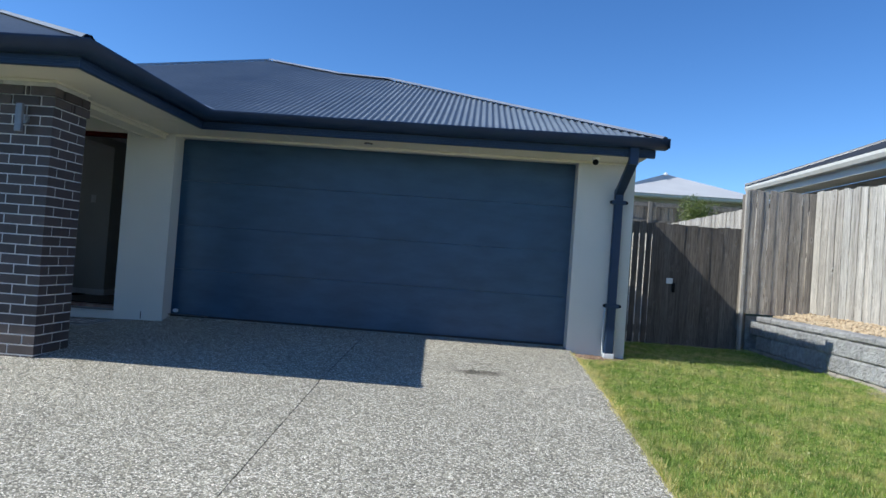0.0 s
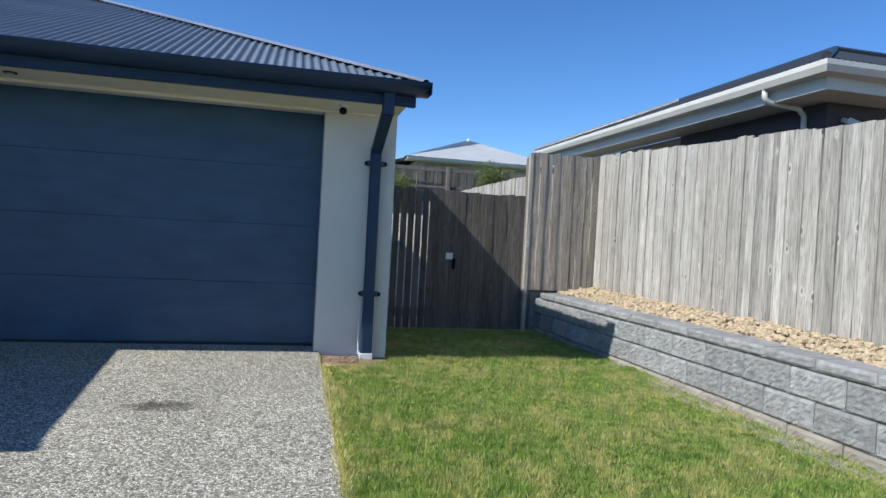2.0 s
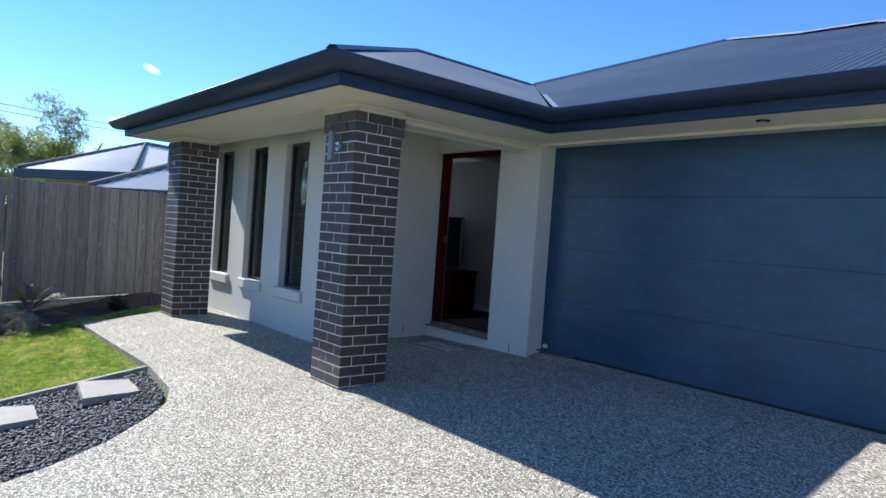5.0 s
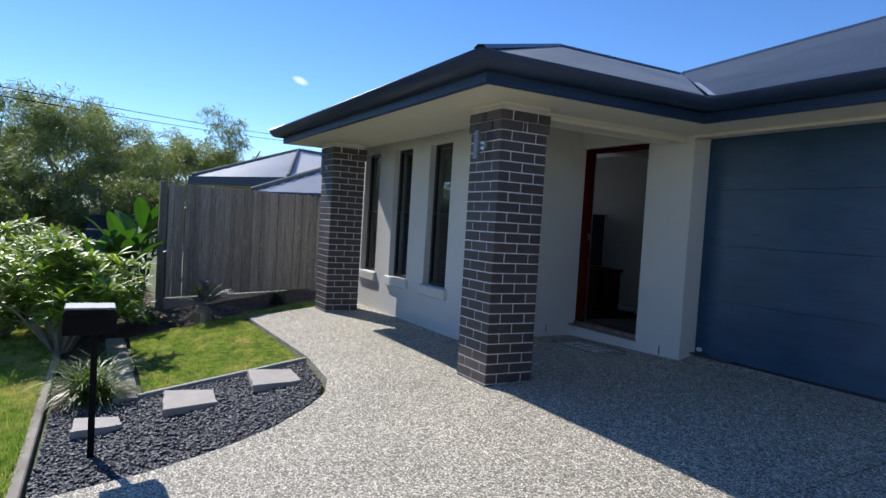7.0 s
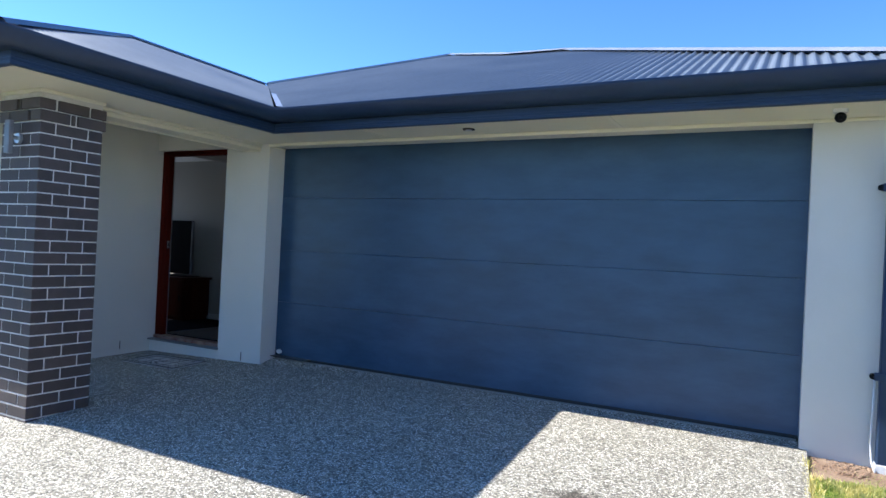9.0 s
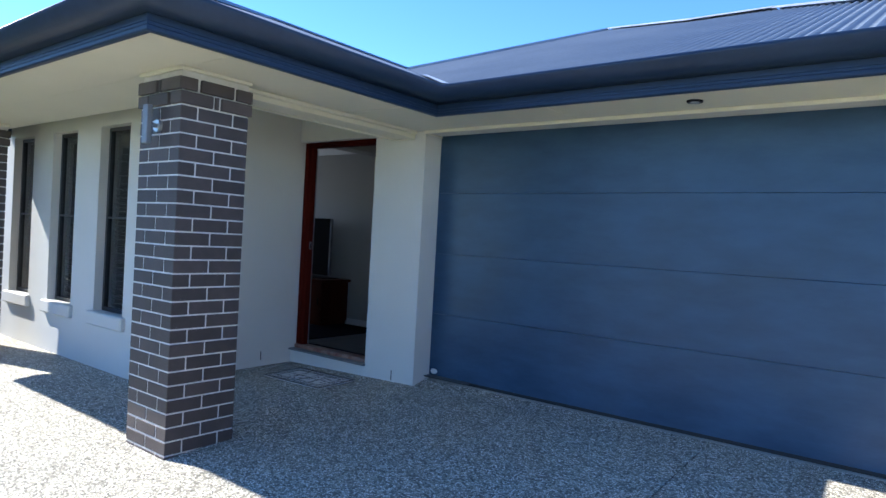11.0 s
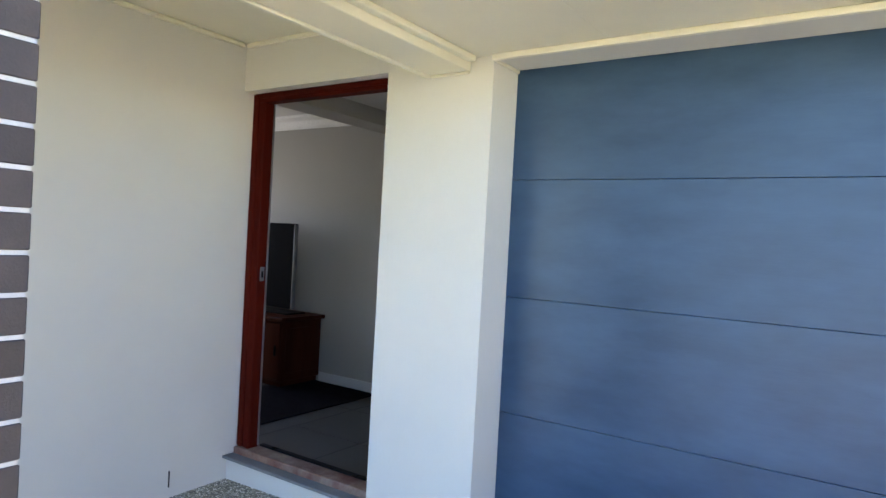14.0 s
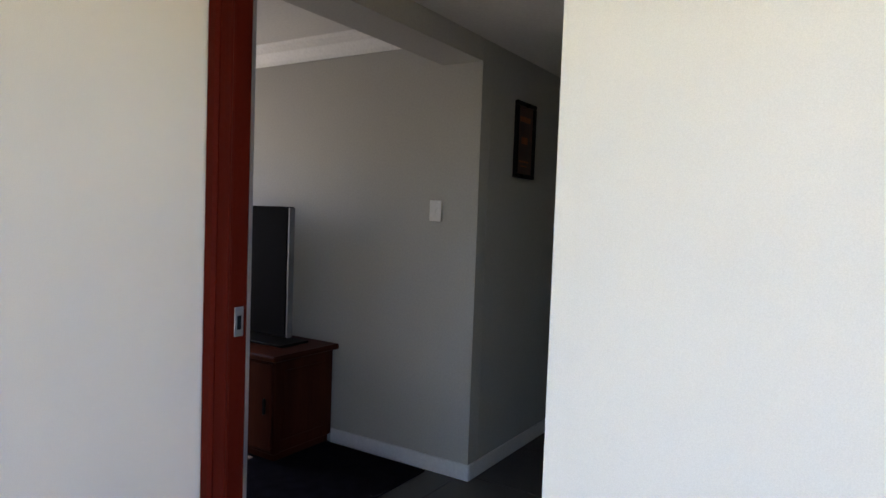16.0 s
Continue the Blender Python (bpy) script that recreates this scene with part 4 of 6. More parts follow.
# ---- small things on the outside walls ----
def camera_dome(x, y, z):
    c = empty("security_camera", (x, y, z), "small white-based security camera with black lens", "security camera")
    bm = bmesh.new()
    add_tube(bm, [(x, y, z + 0.07), (x, y, z + 0.045)], [0.042, 0.042], 20)
    part("mount", bm, PLASTIC_W, c, "white round mount", smooth=False)
    bm = bmesh.new()
    bmesh.ops.create_uvsphere(bm, u_segments=20, v_segments=12, radius=0.034, matrix=pose(x, y - 0.01, z + 0.015))
    part("eye", bm, BLACKPL, c, "glossy black ball", smooth=True)
    bm = bmesh.new()
    add_tube(bm, [(x, y - 0.04, z + 0.01), (x, y - 0.049, z + 0.008)], [0.016, 0.014], 16)
    part("lens_ring", bm, BLACKPL, c, "grey lens ring")


camera_dome(1.39, 7.2, 2.79)
for x in (-1.25,):
    dl = empty("soffit_downlight", (x, 7.24, 2.86), "small round recessed downlight in the eave soffit", "downlight")
    bm = bmesh.new()
    add_tube(bm, [(x, 7.24, 2.861), (x, 7.24, 2.852)], [0.052, 0.048], 24)
    part("rim", bm, BLACKPL, dl, "dark rim")
    bm = bmesh.new()
    add_tube(bm, [(x, 7.24, 2.8515), (x, 7.24, 2.848)], [0.03, 0.028], 20)
    part("lens", bm, SILVER, dl, "pale lamp lens")

dp = empty("downpipe", (1.735, 7.44, 0.55), "navy square steel downpipe on the garage pier", "downpipe")


def pipe_box(name, a, b, w, d, label=""):
    a, b = Vector(a), Vector(b)
    ax = (b - a).normalized()
    s = Vector((1, 0, 0))
    if abs(ax.x) > 0.3:
        s = Vector((0, 1, 0)).cross(ax).normalized()
    t = ax.cross(s).normalized()
    bm = bmesh.new()
    r = [[bm.verts.new(p + s * w / 2 * i + t * d / 2 * j) for i, j in ((-1, -1), (1, -1), (1, 1), (-1, 1))] for p in (a, b)]
    for k in range(4):
        bm.faces.new((r[0][k], r[0][(k + 1) % 4], r[1][(k + 1) % 4], r[1][k]))
    bm.faces.new(r[0])
    bm.faces.new(r[1])
    bmesh.ops.recalc_face_normals(bm, faces=bm.faces)
    bmesh.ops.bevel(bm, geom=[e for e in bm.edges if abs((e.verts[0].co - e.verts[1].co).normalized().dot(ax)) > 0.9], offset=0.008, segments=1, affect='EDGES')
    return part(name, bm, NAVY, dp, label)


pipe_box("outlet", (1.755, 6.93, 2.96), (1.755, 6.93, 2.76), 0.10, 0.075)
pipe_box("offset", (1.755, 6.93, 2.80), (1.735, 7.44, 2.50), 0.098, 0.073)
pipe_box("shaft", (1.735, 7.445, 2.54), (1.735, 7.445, 0.60), 0.10, 0.075)
part("foot", box(1.675, 1.795, 7.40, 7.50, 0.50, 0.605, 0.005), PLASTIC_W, dp, "white pipe foot")
for z in (1.165, 2.385):
    part("bracket", box(1.655, 1.815, 7.40, 7.43, z - 0.025, z + 0.025, 0.003), NAVY, dp, "navy pipe clip")
    for x in (1.648, 1.822):
        bm = bmesh.new()
        add_tube(bm, [(x, 7.43, z), (x, 7.405, z)], 0.02, 12)
        part("bracket_lug", bm, BLACKPL, dp)
bm = bmesh.new()
add_tube(bm, [(1.665, 7.47, 1.15), (1.66, 7.46, 0.9), (1.655, 7.46, 0.72), (1.665, 7.45, 0.6), (1.68, 7.38, 0.56)], 0.007, 6)
part("cable", bm, PLASTIC_W, None, "", "", True)
tagged(bpy.data.objects["cable"], "thin white cable hanging beside the downpipe", "cable")
for x, y, z in ((-5.397, 7.13, 0.61), (-3.945, 7.508, 0.61)):
    part("render_joint", box(x - 0.003, x + 0.003, y - 0.004, y + 0.002, z - 0.04, z + 0.05), RUBBER, None, "dark weep slot in the rendered wall", "structure")


def wall_lamp(x, y, z):
    c = empty("wall_lamp", (x, y, z), "brushed steel rectangular outdoor wall lamp on the brick column", "wall lamp", "column wall lamps")
    part("shade", box(x - 0.03, x + 0.03, y - 0.095, y - 0.06, z - 0.12, z + 0.12, 0.004), LAMPSTEEL, c)
    bm = bmesh.new()
    add_tube(bm, [(x, y, z), (x, y - 0.02, z)], [0.04, 0.038], 20)
    part("back_plate", bm, SILVER, c)
    bm = bmesh.new()
    add_tube(bm, [(x, y - 0.021, z), (x, y - 0.06, z)], 0.014, 10)
    part("arm", bm, SILVER, c)


wall_lamp(-3.875, 5.134, 2.51)
wall_lamp(-8.10, 5.134, 2.52)

# ---- retaining wall of blocks ----
RA, RB = Vector((4.25, 9.58)), Vector((4.47, -4.2))
RD = (RB - RA).normalized()
RANG = math.atan2(RD.y, RD.x)
rt = empty("retaining_wall", (4.3, 9.0, 0.4), "", "", "", "structure")
tagged(rt, "low retaining wall of grey split-face concrete blocks")


def rough_block(seed, L, D, H, amount, cells=(8, 4)):
    """A block whose face towards -y' is split rough; centred along x', top at H."""
    rg = random.Random(seed)
    bm = bmesh.new()
    nx, nz = cells
    grid = [[bm.verts.new((-L / 2 + L * i / nx, 0 if 0 < i < nx and 0 < j < nz else 0.012, H * j / nz)) for j in range(nz + 1)] for i in range(nx + 1)]
    for i in range(1, nx):
        for j in range(1, nz):
            grid[i][j].co.y -= rg.uniform(0.1, 1) * amount
    for i in range(nx):
        for j in range(nz):
            bm.faces.new((grid[i][j], grid[i + 1][j], grid[i + 1][j + 1], grid[i][j + 1]))
    back = [bm.verts.new(p) for p in ((-L / 2, D, 0), (L / 2, D, 0), (L / 2, D, H), (-L / 2, D, H))]
    f = lambda *v: bm.faces.new(v)
    f(*[grid[i][nz] for i in range(nx + 1)], back[2], back[3])
    f(*[grid[nx][j] for j in range(nz, -1, -1)], back[1], back[2])
    f(*[grid[0][j] for j in range(nz + 1)], back[3], back[0])
    me = bpy.data.meshes.new("block")
    bmesh.ops.recalc_face_normals(bm, faces=bm.faces)
    bm.to_mesh(me)
    bm.free()
    return me


BL = 0.45
blocks = [rough_block(20 + s, BL - 0.006, 0.2, 0.196, 0.011, (20, 10)) for s in range(5)]
caps = [rough_block(40 + s, BL - 0.004, 0.30, 0.078, 0.006, (12, 4)) for s in range(4)]
footing = blocks[0].copy()
footing.materials.append(FOOTING)
for m in blocks:
    m.materials.append(BLOCK)
for m in caps:
    m.materials.append(CAPM)
part("wall_core", box(4.49, 4.60, -4.2, 9.56, 0.15, 1.0), FOOTING, rt)
rg = random.Random(3)
NB = int((RB - RA).length / BL)
for row, z in enumerate((0.395, 0.595, 0.795, 0.998)):
    for k in range(NB):
        s = (k + (0.5 if row % 2 else 0.02)) * BL + BL / 2
        p = RA + RD * s
        me = rg.choice(caps) if row == 3 else rg.choice(blocks)
        if row == 0:
            me = footing
        o = part("cap_block" if row == 3 else "block", me, BLOCK, rt)
        off = -0.015 if row == 3 else 0
        o.location = (p.x + off, p.y, z - 0.0 - max(0, s - 4) * 0.004)
        o.rotation_euler = (0, 0, RANG)
        o.matrix_parent_inverse = Matrix.Translation(-Vector(rt.location))

part("garden_terrace", mesh_from("garden_terrace", [(4.45, 9.62, 1.06), (16, 9.62, 1.10), (16, -4.4, 0.95), (4.6, -4.4, 0.95)], [(0, 3, 2, 1)], DIRT), DIRT, None, "pebbled strip behind the retaining wall", "structure")


def pebble_mesh(seed, sub=1):
    bm = bmesh.new()
    bmesh.ops.create_icosphere(bm, subdivisions=sub, radius=1)
    r = random.Random(seed)
    for v in bm.verts:
        v.co *= r.uniform(0.8, 1.15)
    vs = np.array([v.co[:] for v in bm.verts])
    fs = np.array([[v.index for v in f.verts] for f in bm.faces])
    bm.free()
    return vs, fs


def heap(name, poly, n, size, flat, zof, material, label, seed, category):
    """Loose stones scattered over an area, joined into one mesh."""
    rg = np.random.default_rng(seed)
    x, y = scatter_in(poly, n, rg)
    kinds = [pebble_mesh(seed + s) for s in range(4)]
    V, F, off = [], [], 0
    for i in range(len(x)):
        vs, fs = kinds[i % 4]
        s = size * rg.uniform(0.55, 1.25)
        q = Euler(rg.uniform(0, 6.28, 3)).to_matrix()
        tilt = np.array(Matrix.Rotation(rg.uniform(0, 6.28), 3, 'Z') @ Matrix.Rotation(rg.uniform(-0.5, 0.5), 3, 'X'))
        w = vs * np.array([s * rg.uniform(0.8, 1.5), s * rg.uniform(0.6, 1), s * flat]) @ tilt.T
        V.append(w + np.array([x[i], y[i], zof(x[i], y[i]) + s * flat * rg.uniform(0.1, 1.3)]))
        F.append(fs + off)
        off += len(vs)
    V, F = np.concatenate(V), np.concatenate(F)
    me = bpy.data.meshes.new(name)
    me.from_pydata(V.tolist(), [], F.tolist())
    me.materials.append(material)
    return part(name, me, material, None, label, "stuff")


heap("pebbles", [(4.56, -2.0), (4.56, 5.0), (4.50, 9.45), (5.02, 9.45), (5.04, -2.0)], 6500, 0.025, 0.7, lambda x, y: 1.075 - (9.6 - y) * 0.006 + 0.16 * max(0.0, x - 4.56), PEBBLE, "loose ochre pebbles behind the retaining wall", 11, "")
heap("river_stones", BED, 13000, 0.014, 0.6, lambda x, y: gz(x, y) - 0.033, BLACKSTONE, "loose small black river stones in the bed", 12, "")

# ---- fences ----


def paling_mesh(seed, w, h, t=0.016):
    rg = random.Random(seed)
    bm = bmesh.new()
    nz = 5
    rows = []
    for j in range(nz + 1):
        z = h * j / nz
        dx, dy = rg.uniform(-0.002, 0.002), rg.uniform(-0.004, 0.004)
        rows.append([bm.verts.new((sx * w / 2 + dx, sy * t / 2 + dy, z)) for sx, sy in ((-1, -1), (1, -1), (1, 1), (-1, 1))])
    for v in rows[-1][:2]:
        v.co.z += rg.uniform(-0.004, 0.004)
    for u, v in zip(rows, rows[1:]):
        for k in range(4):
            bm.faces.new((u[k], u[(k + 1) % 4], v[(k + 1) % 4], v[k]))
    bm.faces.new(rows[0][::-1])
    bm.faces.new(rows[-1])
    me = bpy.data.meshes.new("paling")
    bm.to_mesh(me)
    bm.free()
    return me


def paling_fence(name, a, b, top, bottom, material, label, group="", width=0.1, pitch=0.085, seed=1, rails=True, side=1, gaps=()):
    """Upright palings nailed to rails from a to b; top and bottom are heights along the way (0 to 1)."""
    a, b = Vector(a), Vector(b)
    L = (b - a).length
    d = (b - a) / L
    nrm = Vector((-d.y, d.x)) * side
    ang = math.atan2(d.y, d.x)
    fe = empty(name, (a.x, a.y, bottom(0)), "", "", "", "structure")
    tagged(fe, label)
    rg = random.Random(seed)
    kinds = {}
    n = int(L / pitch)
    for i in range(n):
        s = (i + 0.5) / n
        p = a + d * (L * s)
        w = width * rg.uniform(0.8, 1.05)
        if i in gaps:
            w *= 0.86
        h = top(s) - bottom(s) + rg.uniform(-0.012, 0.012)
        key = (i * 7 + seed) % 6
        if key not in kinds:
            kinds[key] = paling_mesh(seed * 10 + key, 1.0, 1.0, 0.016)
            kinds[key].materials.append(material)
        o = part("paling", kinds[key], material, fe)
        lap = 0.010 if i % 2 else 0.0
        q = p + nrm * (lap + rg.uniform(0, 0.004))
        o.location = (q.x, q.y, bottom(s))
        o.scale = (w, 1.0, h)
        o.rotation_euler = (rg.uniform(-0.003, 0.003), rg.uniform(-0.004, 0.004), ang + rg.uniform(-0.015, 0.015))
        o.matrix_parent_inverse = Matrix.Translation(-Vector(fe.location))
    if rails:
        for f in (0.15, 0.5, 0.88):
            bm = bmesh.new()
            r = []
            for s in (0, 1):
                p, z = a + d * (L * s) - nrm * 0.03, bottom(s) + (top(s) - bottom(s)) * f
                r.append([bm.verts.new((p.x + nrm.x * u, p.y + nrm.y * u, z + v)) for u, v in ((-0.02, -0.035), (0.018, -0.035), (0.018, 0.035), (-0.02, 0.035))])
            for k in range(4):
                bm.faces.new((r[0][k], r[0][(k + 1) % 4], r[1][(k + 1) % 4], r[1][k]))
            bm.faces.new(r[0][::-1])
            bm.faces.new(r[1])
            part("rail", bm, TIMBER_GREY, fe)
        k = 0
        while k * 2.4 <= L:
            p = a + d * (k * 2.4) - nrm * 0.09
            s = k * 2.4 / L
            part("post", box(p.x - 0.045, p.x + 0.045, p.y - 0.045, p.y + 0.045, bottom(s) - 0.25, top(s) - 0.06, 0.004), TIMBER_GREY, fe)
            k += 1
    return fe


FX = 5.06
paling_fence("fence_side", (FX, 9.46), (FX - 0.02, -4.3), lambda s: 2.96 - 13.76 * s * 0.052, lambda s: 1.10 - 13.76 * s * 0.012, TIMBER_SUN, "tall sun-bleached pine paling fence on the retaining wall", seed=3, side=-1, pitch=0.09, width=0.105)
paling_fence("fence_return", (4.10, 9.50), (FX, 9.50), lambda s: 2.93, lambda s: 1.10, TIMBER_MID, "short weathered pine fence return above the wall", seed=5, side=-1, pitch=0.09, width=0.1)
part("fence_corner_post", box(4.05, 4.10, 9.475, 9.53, 0.45, 2.925, 0.004), TIMBER_SUN, None, "pale timber post at the fence corner", "structure")

gate = empty("timber_gate", (2.7, 9.6, 0.53), "weathered grey timber paling gate beside the house, closed", "gate")
rg = random.Random(9)
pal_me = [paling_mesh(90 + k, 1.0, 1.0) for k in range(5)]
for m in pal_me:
    m.materials.append(TIMBER_SHADED)
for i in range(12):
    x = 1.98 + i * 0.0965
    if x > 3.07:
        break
    o = part("board", pal_me[i % 5], TIMBER_SHADED, gate)
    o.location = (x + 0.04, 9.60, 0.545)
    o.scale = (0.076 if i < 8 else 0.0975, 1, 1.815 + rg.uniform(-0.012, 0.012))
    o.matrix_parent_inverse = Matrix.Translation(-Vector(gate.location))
for z in (0.75, 2.25):
    part("rail", box(1.96, 3.08, 9.612, 9.65, z - 0.06, z + 0.06), TIMBER_GREY, gate)
# White patch in place of daylight showing through the latch cutout.
part("latch_plate", box(2.99, 3.085, 9.582, 9.590, 1.455, 1.54, 0.004), PLASTIC_W, gate, "pale rounded latch plate")
part("latch_bar", box(3.075, 3.12, 9.575, 9.59, 1.33, 1.47, 0.002), BLACKPL, gate, "black latch bar")
panel = empty("fence_panel", (3.65, 9.6, 0.53), "weathered grey timber fence panel beside the gate", "fence panel")
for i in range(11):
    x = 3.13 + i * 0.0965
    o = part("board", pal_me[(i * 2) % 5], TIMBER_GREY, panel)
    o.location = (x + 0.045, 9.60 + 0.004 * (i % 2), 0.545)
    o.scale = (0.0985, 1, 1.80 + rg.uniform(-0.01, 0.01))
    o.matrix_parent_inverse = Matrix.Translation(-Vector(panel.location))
for z in (0.8, 1.45, 2.15):
    part("rail", box(3.12, 4.2, 9.614, 9.65, z - 0.035, z + 0.035), TIMBER_GREY, panel)
part("post", box(3.09, 3.125, 9.62, 9.70, 0.4, 2.3), TIMBER_GREY, panel)
part("block_return", box(4.20, 5.0, 9.585, 9.64, 0.42, 1.06), BLOCK, None, "grey block end of the retaining wall", "structure")
# Added pale ground, so the gaps between the gate boards show bright.
spx, spy = (2.05, 3.0, 4.0, 4.95), [9.75 + 0.8 * k for k in range(13)]
part("side_path", mesh_from("side_path", [(x, y, terrain(x, y) + 0.03) for x in spx for y in spy], [(i * 13 + j, (i + 1) * 13 + j, (i + 1) * 13 + j + 1, i * 13 + j + 1) for i in range(3) for j in range(12)], AGG), AGG, None, "pale concrete side path behind the gate", "structure")
part("gate_threshold", box(1.94, 4.2, 9.57, 9.70, 0.40, 0.525, 0.006), CONC, None, "pale concrete strip under the gate", "structure")

paling_fence("fence_side_far", (5.05, 9.7), (5.05, 22.0), lambda s: 2.92 - 0.02 * s, lambda s: 1.10, TIMBER_SUN, "bleached paling fence behind the gate", seed=7, side=1, pitch=0.1, width=0.11, rails=False)
# the far fence shows its rails and posts
ff = paling_fence("fence_far", (2.0, 22.0), (12.0, 22.3), lambda s: 4.02 + 0.08 * s, lambda s: 2.3, TIMBER_GREY, "grey paling fence far behind the gate, rails showing", seed=8, side=1, pitch=0.14, width=0.145, rails=False)
for z in (2.75, 3.35, 3.9):
    part("rail", box(2.0, 12.0, 21.92, 21.97, z, z + 0.09), TIMBER_GREY, ff)
for k in range(6):
    part("post", box(2.1 + 1.9 * k, 2.22 + 1.9 * k, 21.85, 21.95, 2.0, 4.06), TIMBER_GREY, ff)

# left neighbour's fence
FA, FB = (-9.66, 3.19), (-12.5, 9.75)
paling_fence("fence_left", FA, FB, lambda s: 2.165 + 0.02 * s, lambda s: 0.44 + 0.05 * s, TIMBER_MID, "weathered grey-brown paling fence by the front garden", seed=13, side=-1, pitch=0.088, width=0.095, gaps=(3,))
kd = (Vector(FB) - Vector(FA)).normalized()
kn = Vector((-kd.y, kd.x)) * 0.02
bm = bmesh.new()
r = [[bm.verts.new((p[0] + kn.x * w, p[1] + kn.y * w, z)) for w, z in ((0.8, -0.1), (0.8, 0.42 + dz), (3.0, 0.42 + dz), (3.0, -0.1))] for p, dz in ((FA, 0), (FB, 0.05))]
for k in range(4):
    bm.faces.new((r[0][k], r[0][(k + 1) % 4], r[1][(k + 1) % 4], r[1][k]))
bm.faces.new(r[0][::-1])
bm.faces.new(r[1])
part("sleeper_wall", bm, CONC, None, "pale concrete sleeper under the fence", "structure")
part("end_post", box(-9.74, -9.64, 3.07, 3.17, -0.1, 2.19, 0.004), TIMBER_GREY, None, "square fence end post", "structure")

# ---- right-hand neighbour ----
NX, NY, NZ = 5.8, 6.47, 3.61
NE = [(NX, 13.9), (NX, NY), (17.0, NY)]
nb = empty("neighbour_house", (9.0, 12.0, 1.0), "", "", "", "structure")
tagged(nb, "dark rendered neighbouring house with charcoal roof and cream gutters")
fascia_profile = [(0.173, 3.03), (0.173, 2.925)]
for z in (2.902, 2.882):
    fascia_profile += [(0.173, z + 0.003), (0.1765, z + 0.001), (0.1765, z - 0.001), (0.173, z - 0.003)]
fascia_profile += [(0.173, 2.862), (0.18, 2.854), (0.21, 2.854), (0.21, 3.03)]
part("gutter", sweep(NE, [(0.0, NZ), (0.0, NZ - 0.05), (0.03, NZ - 0.11), (0.15, NZ - 0.12), (0.15, NZ - 0.10), (0.04, NZ - 0.09), (0.015, NZ - 0.04), (0.015, NZ)]), CREAM, nb, "cream painted gutter")
part("fascia", sweep(NE, [(0.16, NZ - 0.03), (0.16, NZ - 0.24), (0.19, NZ - 0.24), (0.19, NZ - 0.03)]), CREAM, nb, "cream fascia board")
part("soffit", sweep(NE, [(0.19, NZ - 0.235), (0.62, NZ - 0.235), (0.62, NZ - 0.22), (0.19, NZ - 0.22)]), CREAM, nb, "cream soffit")
part("wall", box(NX + 0.6, 17.0, NY + 0.6, NY + 3.2, 0.9, NZ - 0.24), NBWALL, nb, "charcoal rendered wall")
part("wall", box(NX + 0.62, 17.0, NY + 3.21, 13.4, 0.9, NZ - 0.24), TANBRICK, nb, "tan brick wall")
part("garage_opening", box(7.4, 12.4, NY + 0.57, NY + 0.599, 1.0, 3.1), BLACKPL, nb, "dark garage door")
NP = (NX + 2.0, NY + 2.0, NZ + 0.84)


def nslope_left(u, v):
    return (NX + v, u, NZ + 0.0 + 0.42 * v)


corrugated("roof_side", DARKROOF, nslope_left, NY + 0.03, 13.9, lambda u: 0.03, lerp([(NY, 0.04), (NY + 2.0, 2.0), (11.9, 2.0), (13.9, 0.04)]), parent=nb)
corrugated("roof_front", DARKROOF, lambda u, v: (u, NY + v, NZ + 0.42 * v), NX + 0.03, 17.0, lambda u: 0.03, lerp([(NX, 0.04), (NX + 2.0, 2.0), (17, 2.0)]), parent=nb)
bm = bmesh.new()
add_tube(bm, [(NX + 0.02, NY + 0.03, NZ + 0.03), (NP[0], NP[1], NP[2] + 0.02), (NP[0], 11.9, NP[2] + 0.02), (NX + 0.02, 13.9, NZ + 0.03)], 0.045, 6)
part("ridge_cap", bm, DARKROOF, nb)
bm = bmesh.new()
add_tube(bm, [(NP[0], NP[1], NP[2] + 0.02), (17.0, NP[1], NP[2] + 0.02)], 0.045, 6)
part("ridge_cap", bm, DARKROOF, nb)
bm = bmesh.new()
add_tube(bm, [(5.87, 7.36, 3.50), (5.87, 7.36, 3.42), (5.91, 7.36, 3.375), (6.28, 7.33, 3.335), (6.36, 7.33, 3.26), (6.36, 7.33, 1.0)], 0.032, 10)
part("downpipe", bm, CREAM, nb, "cream round downpipe", smooth=True)
bm = bmesh.new()
add_tube(bm, [(6.6, 7.06, 3.2), (6.6, 6.98, 3.17)], 0.025, 8)
add_tube(bm, [(6.6, 7.0, 3.18), (6.68, 6.93, 3.12)], 0.045, 10)
part("spotlight", bm, PLASTIC_W, nb, "small white spotlight")

# ---- far house behind ----
fh = empty("far_house", (9.0, 33.0, 3.0), "", "", "", "structure")
tagged(fh, "distant tan house with pale steel hip roof")
part("wall", box(6.6, 13.0, 30.6, 40.0, 2.0, 5.25), TANBRICK, fh)
part("wall", box(5.0, 6.59, 33.2, 39.0, 2.0, 5.0), TANBRICK, fh)
part("fascia", box(6.0, 13.6, 29.95, 30.05, 5.24, 5.36), CREAM, fh, "cream fascia")
part("soffit", box(6.0, 13.6, 30.051, 30.599, 5.2, 5.24), CREAM, fh)
part("roof", mesh_from("roof", [(5.95, 29.9, 5.36), (13.65, 29.9, 5.36), (13.65, 39.4, 5.36), (5.95, 39.4, 5.36), (9.9, 34.2, 6.95), (10.8, 35.0, 6.95)], [(0, 1, 5, 4), (1, 2, 5), (2, 3, 4, 5), (3, 0, 4)], WHITEROOF), WHITEROOF, fh, "pale steel hip roof")
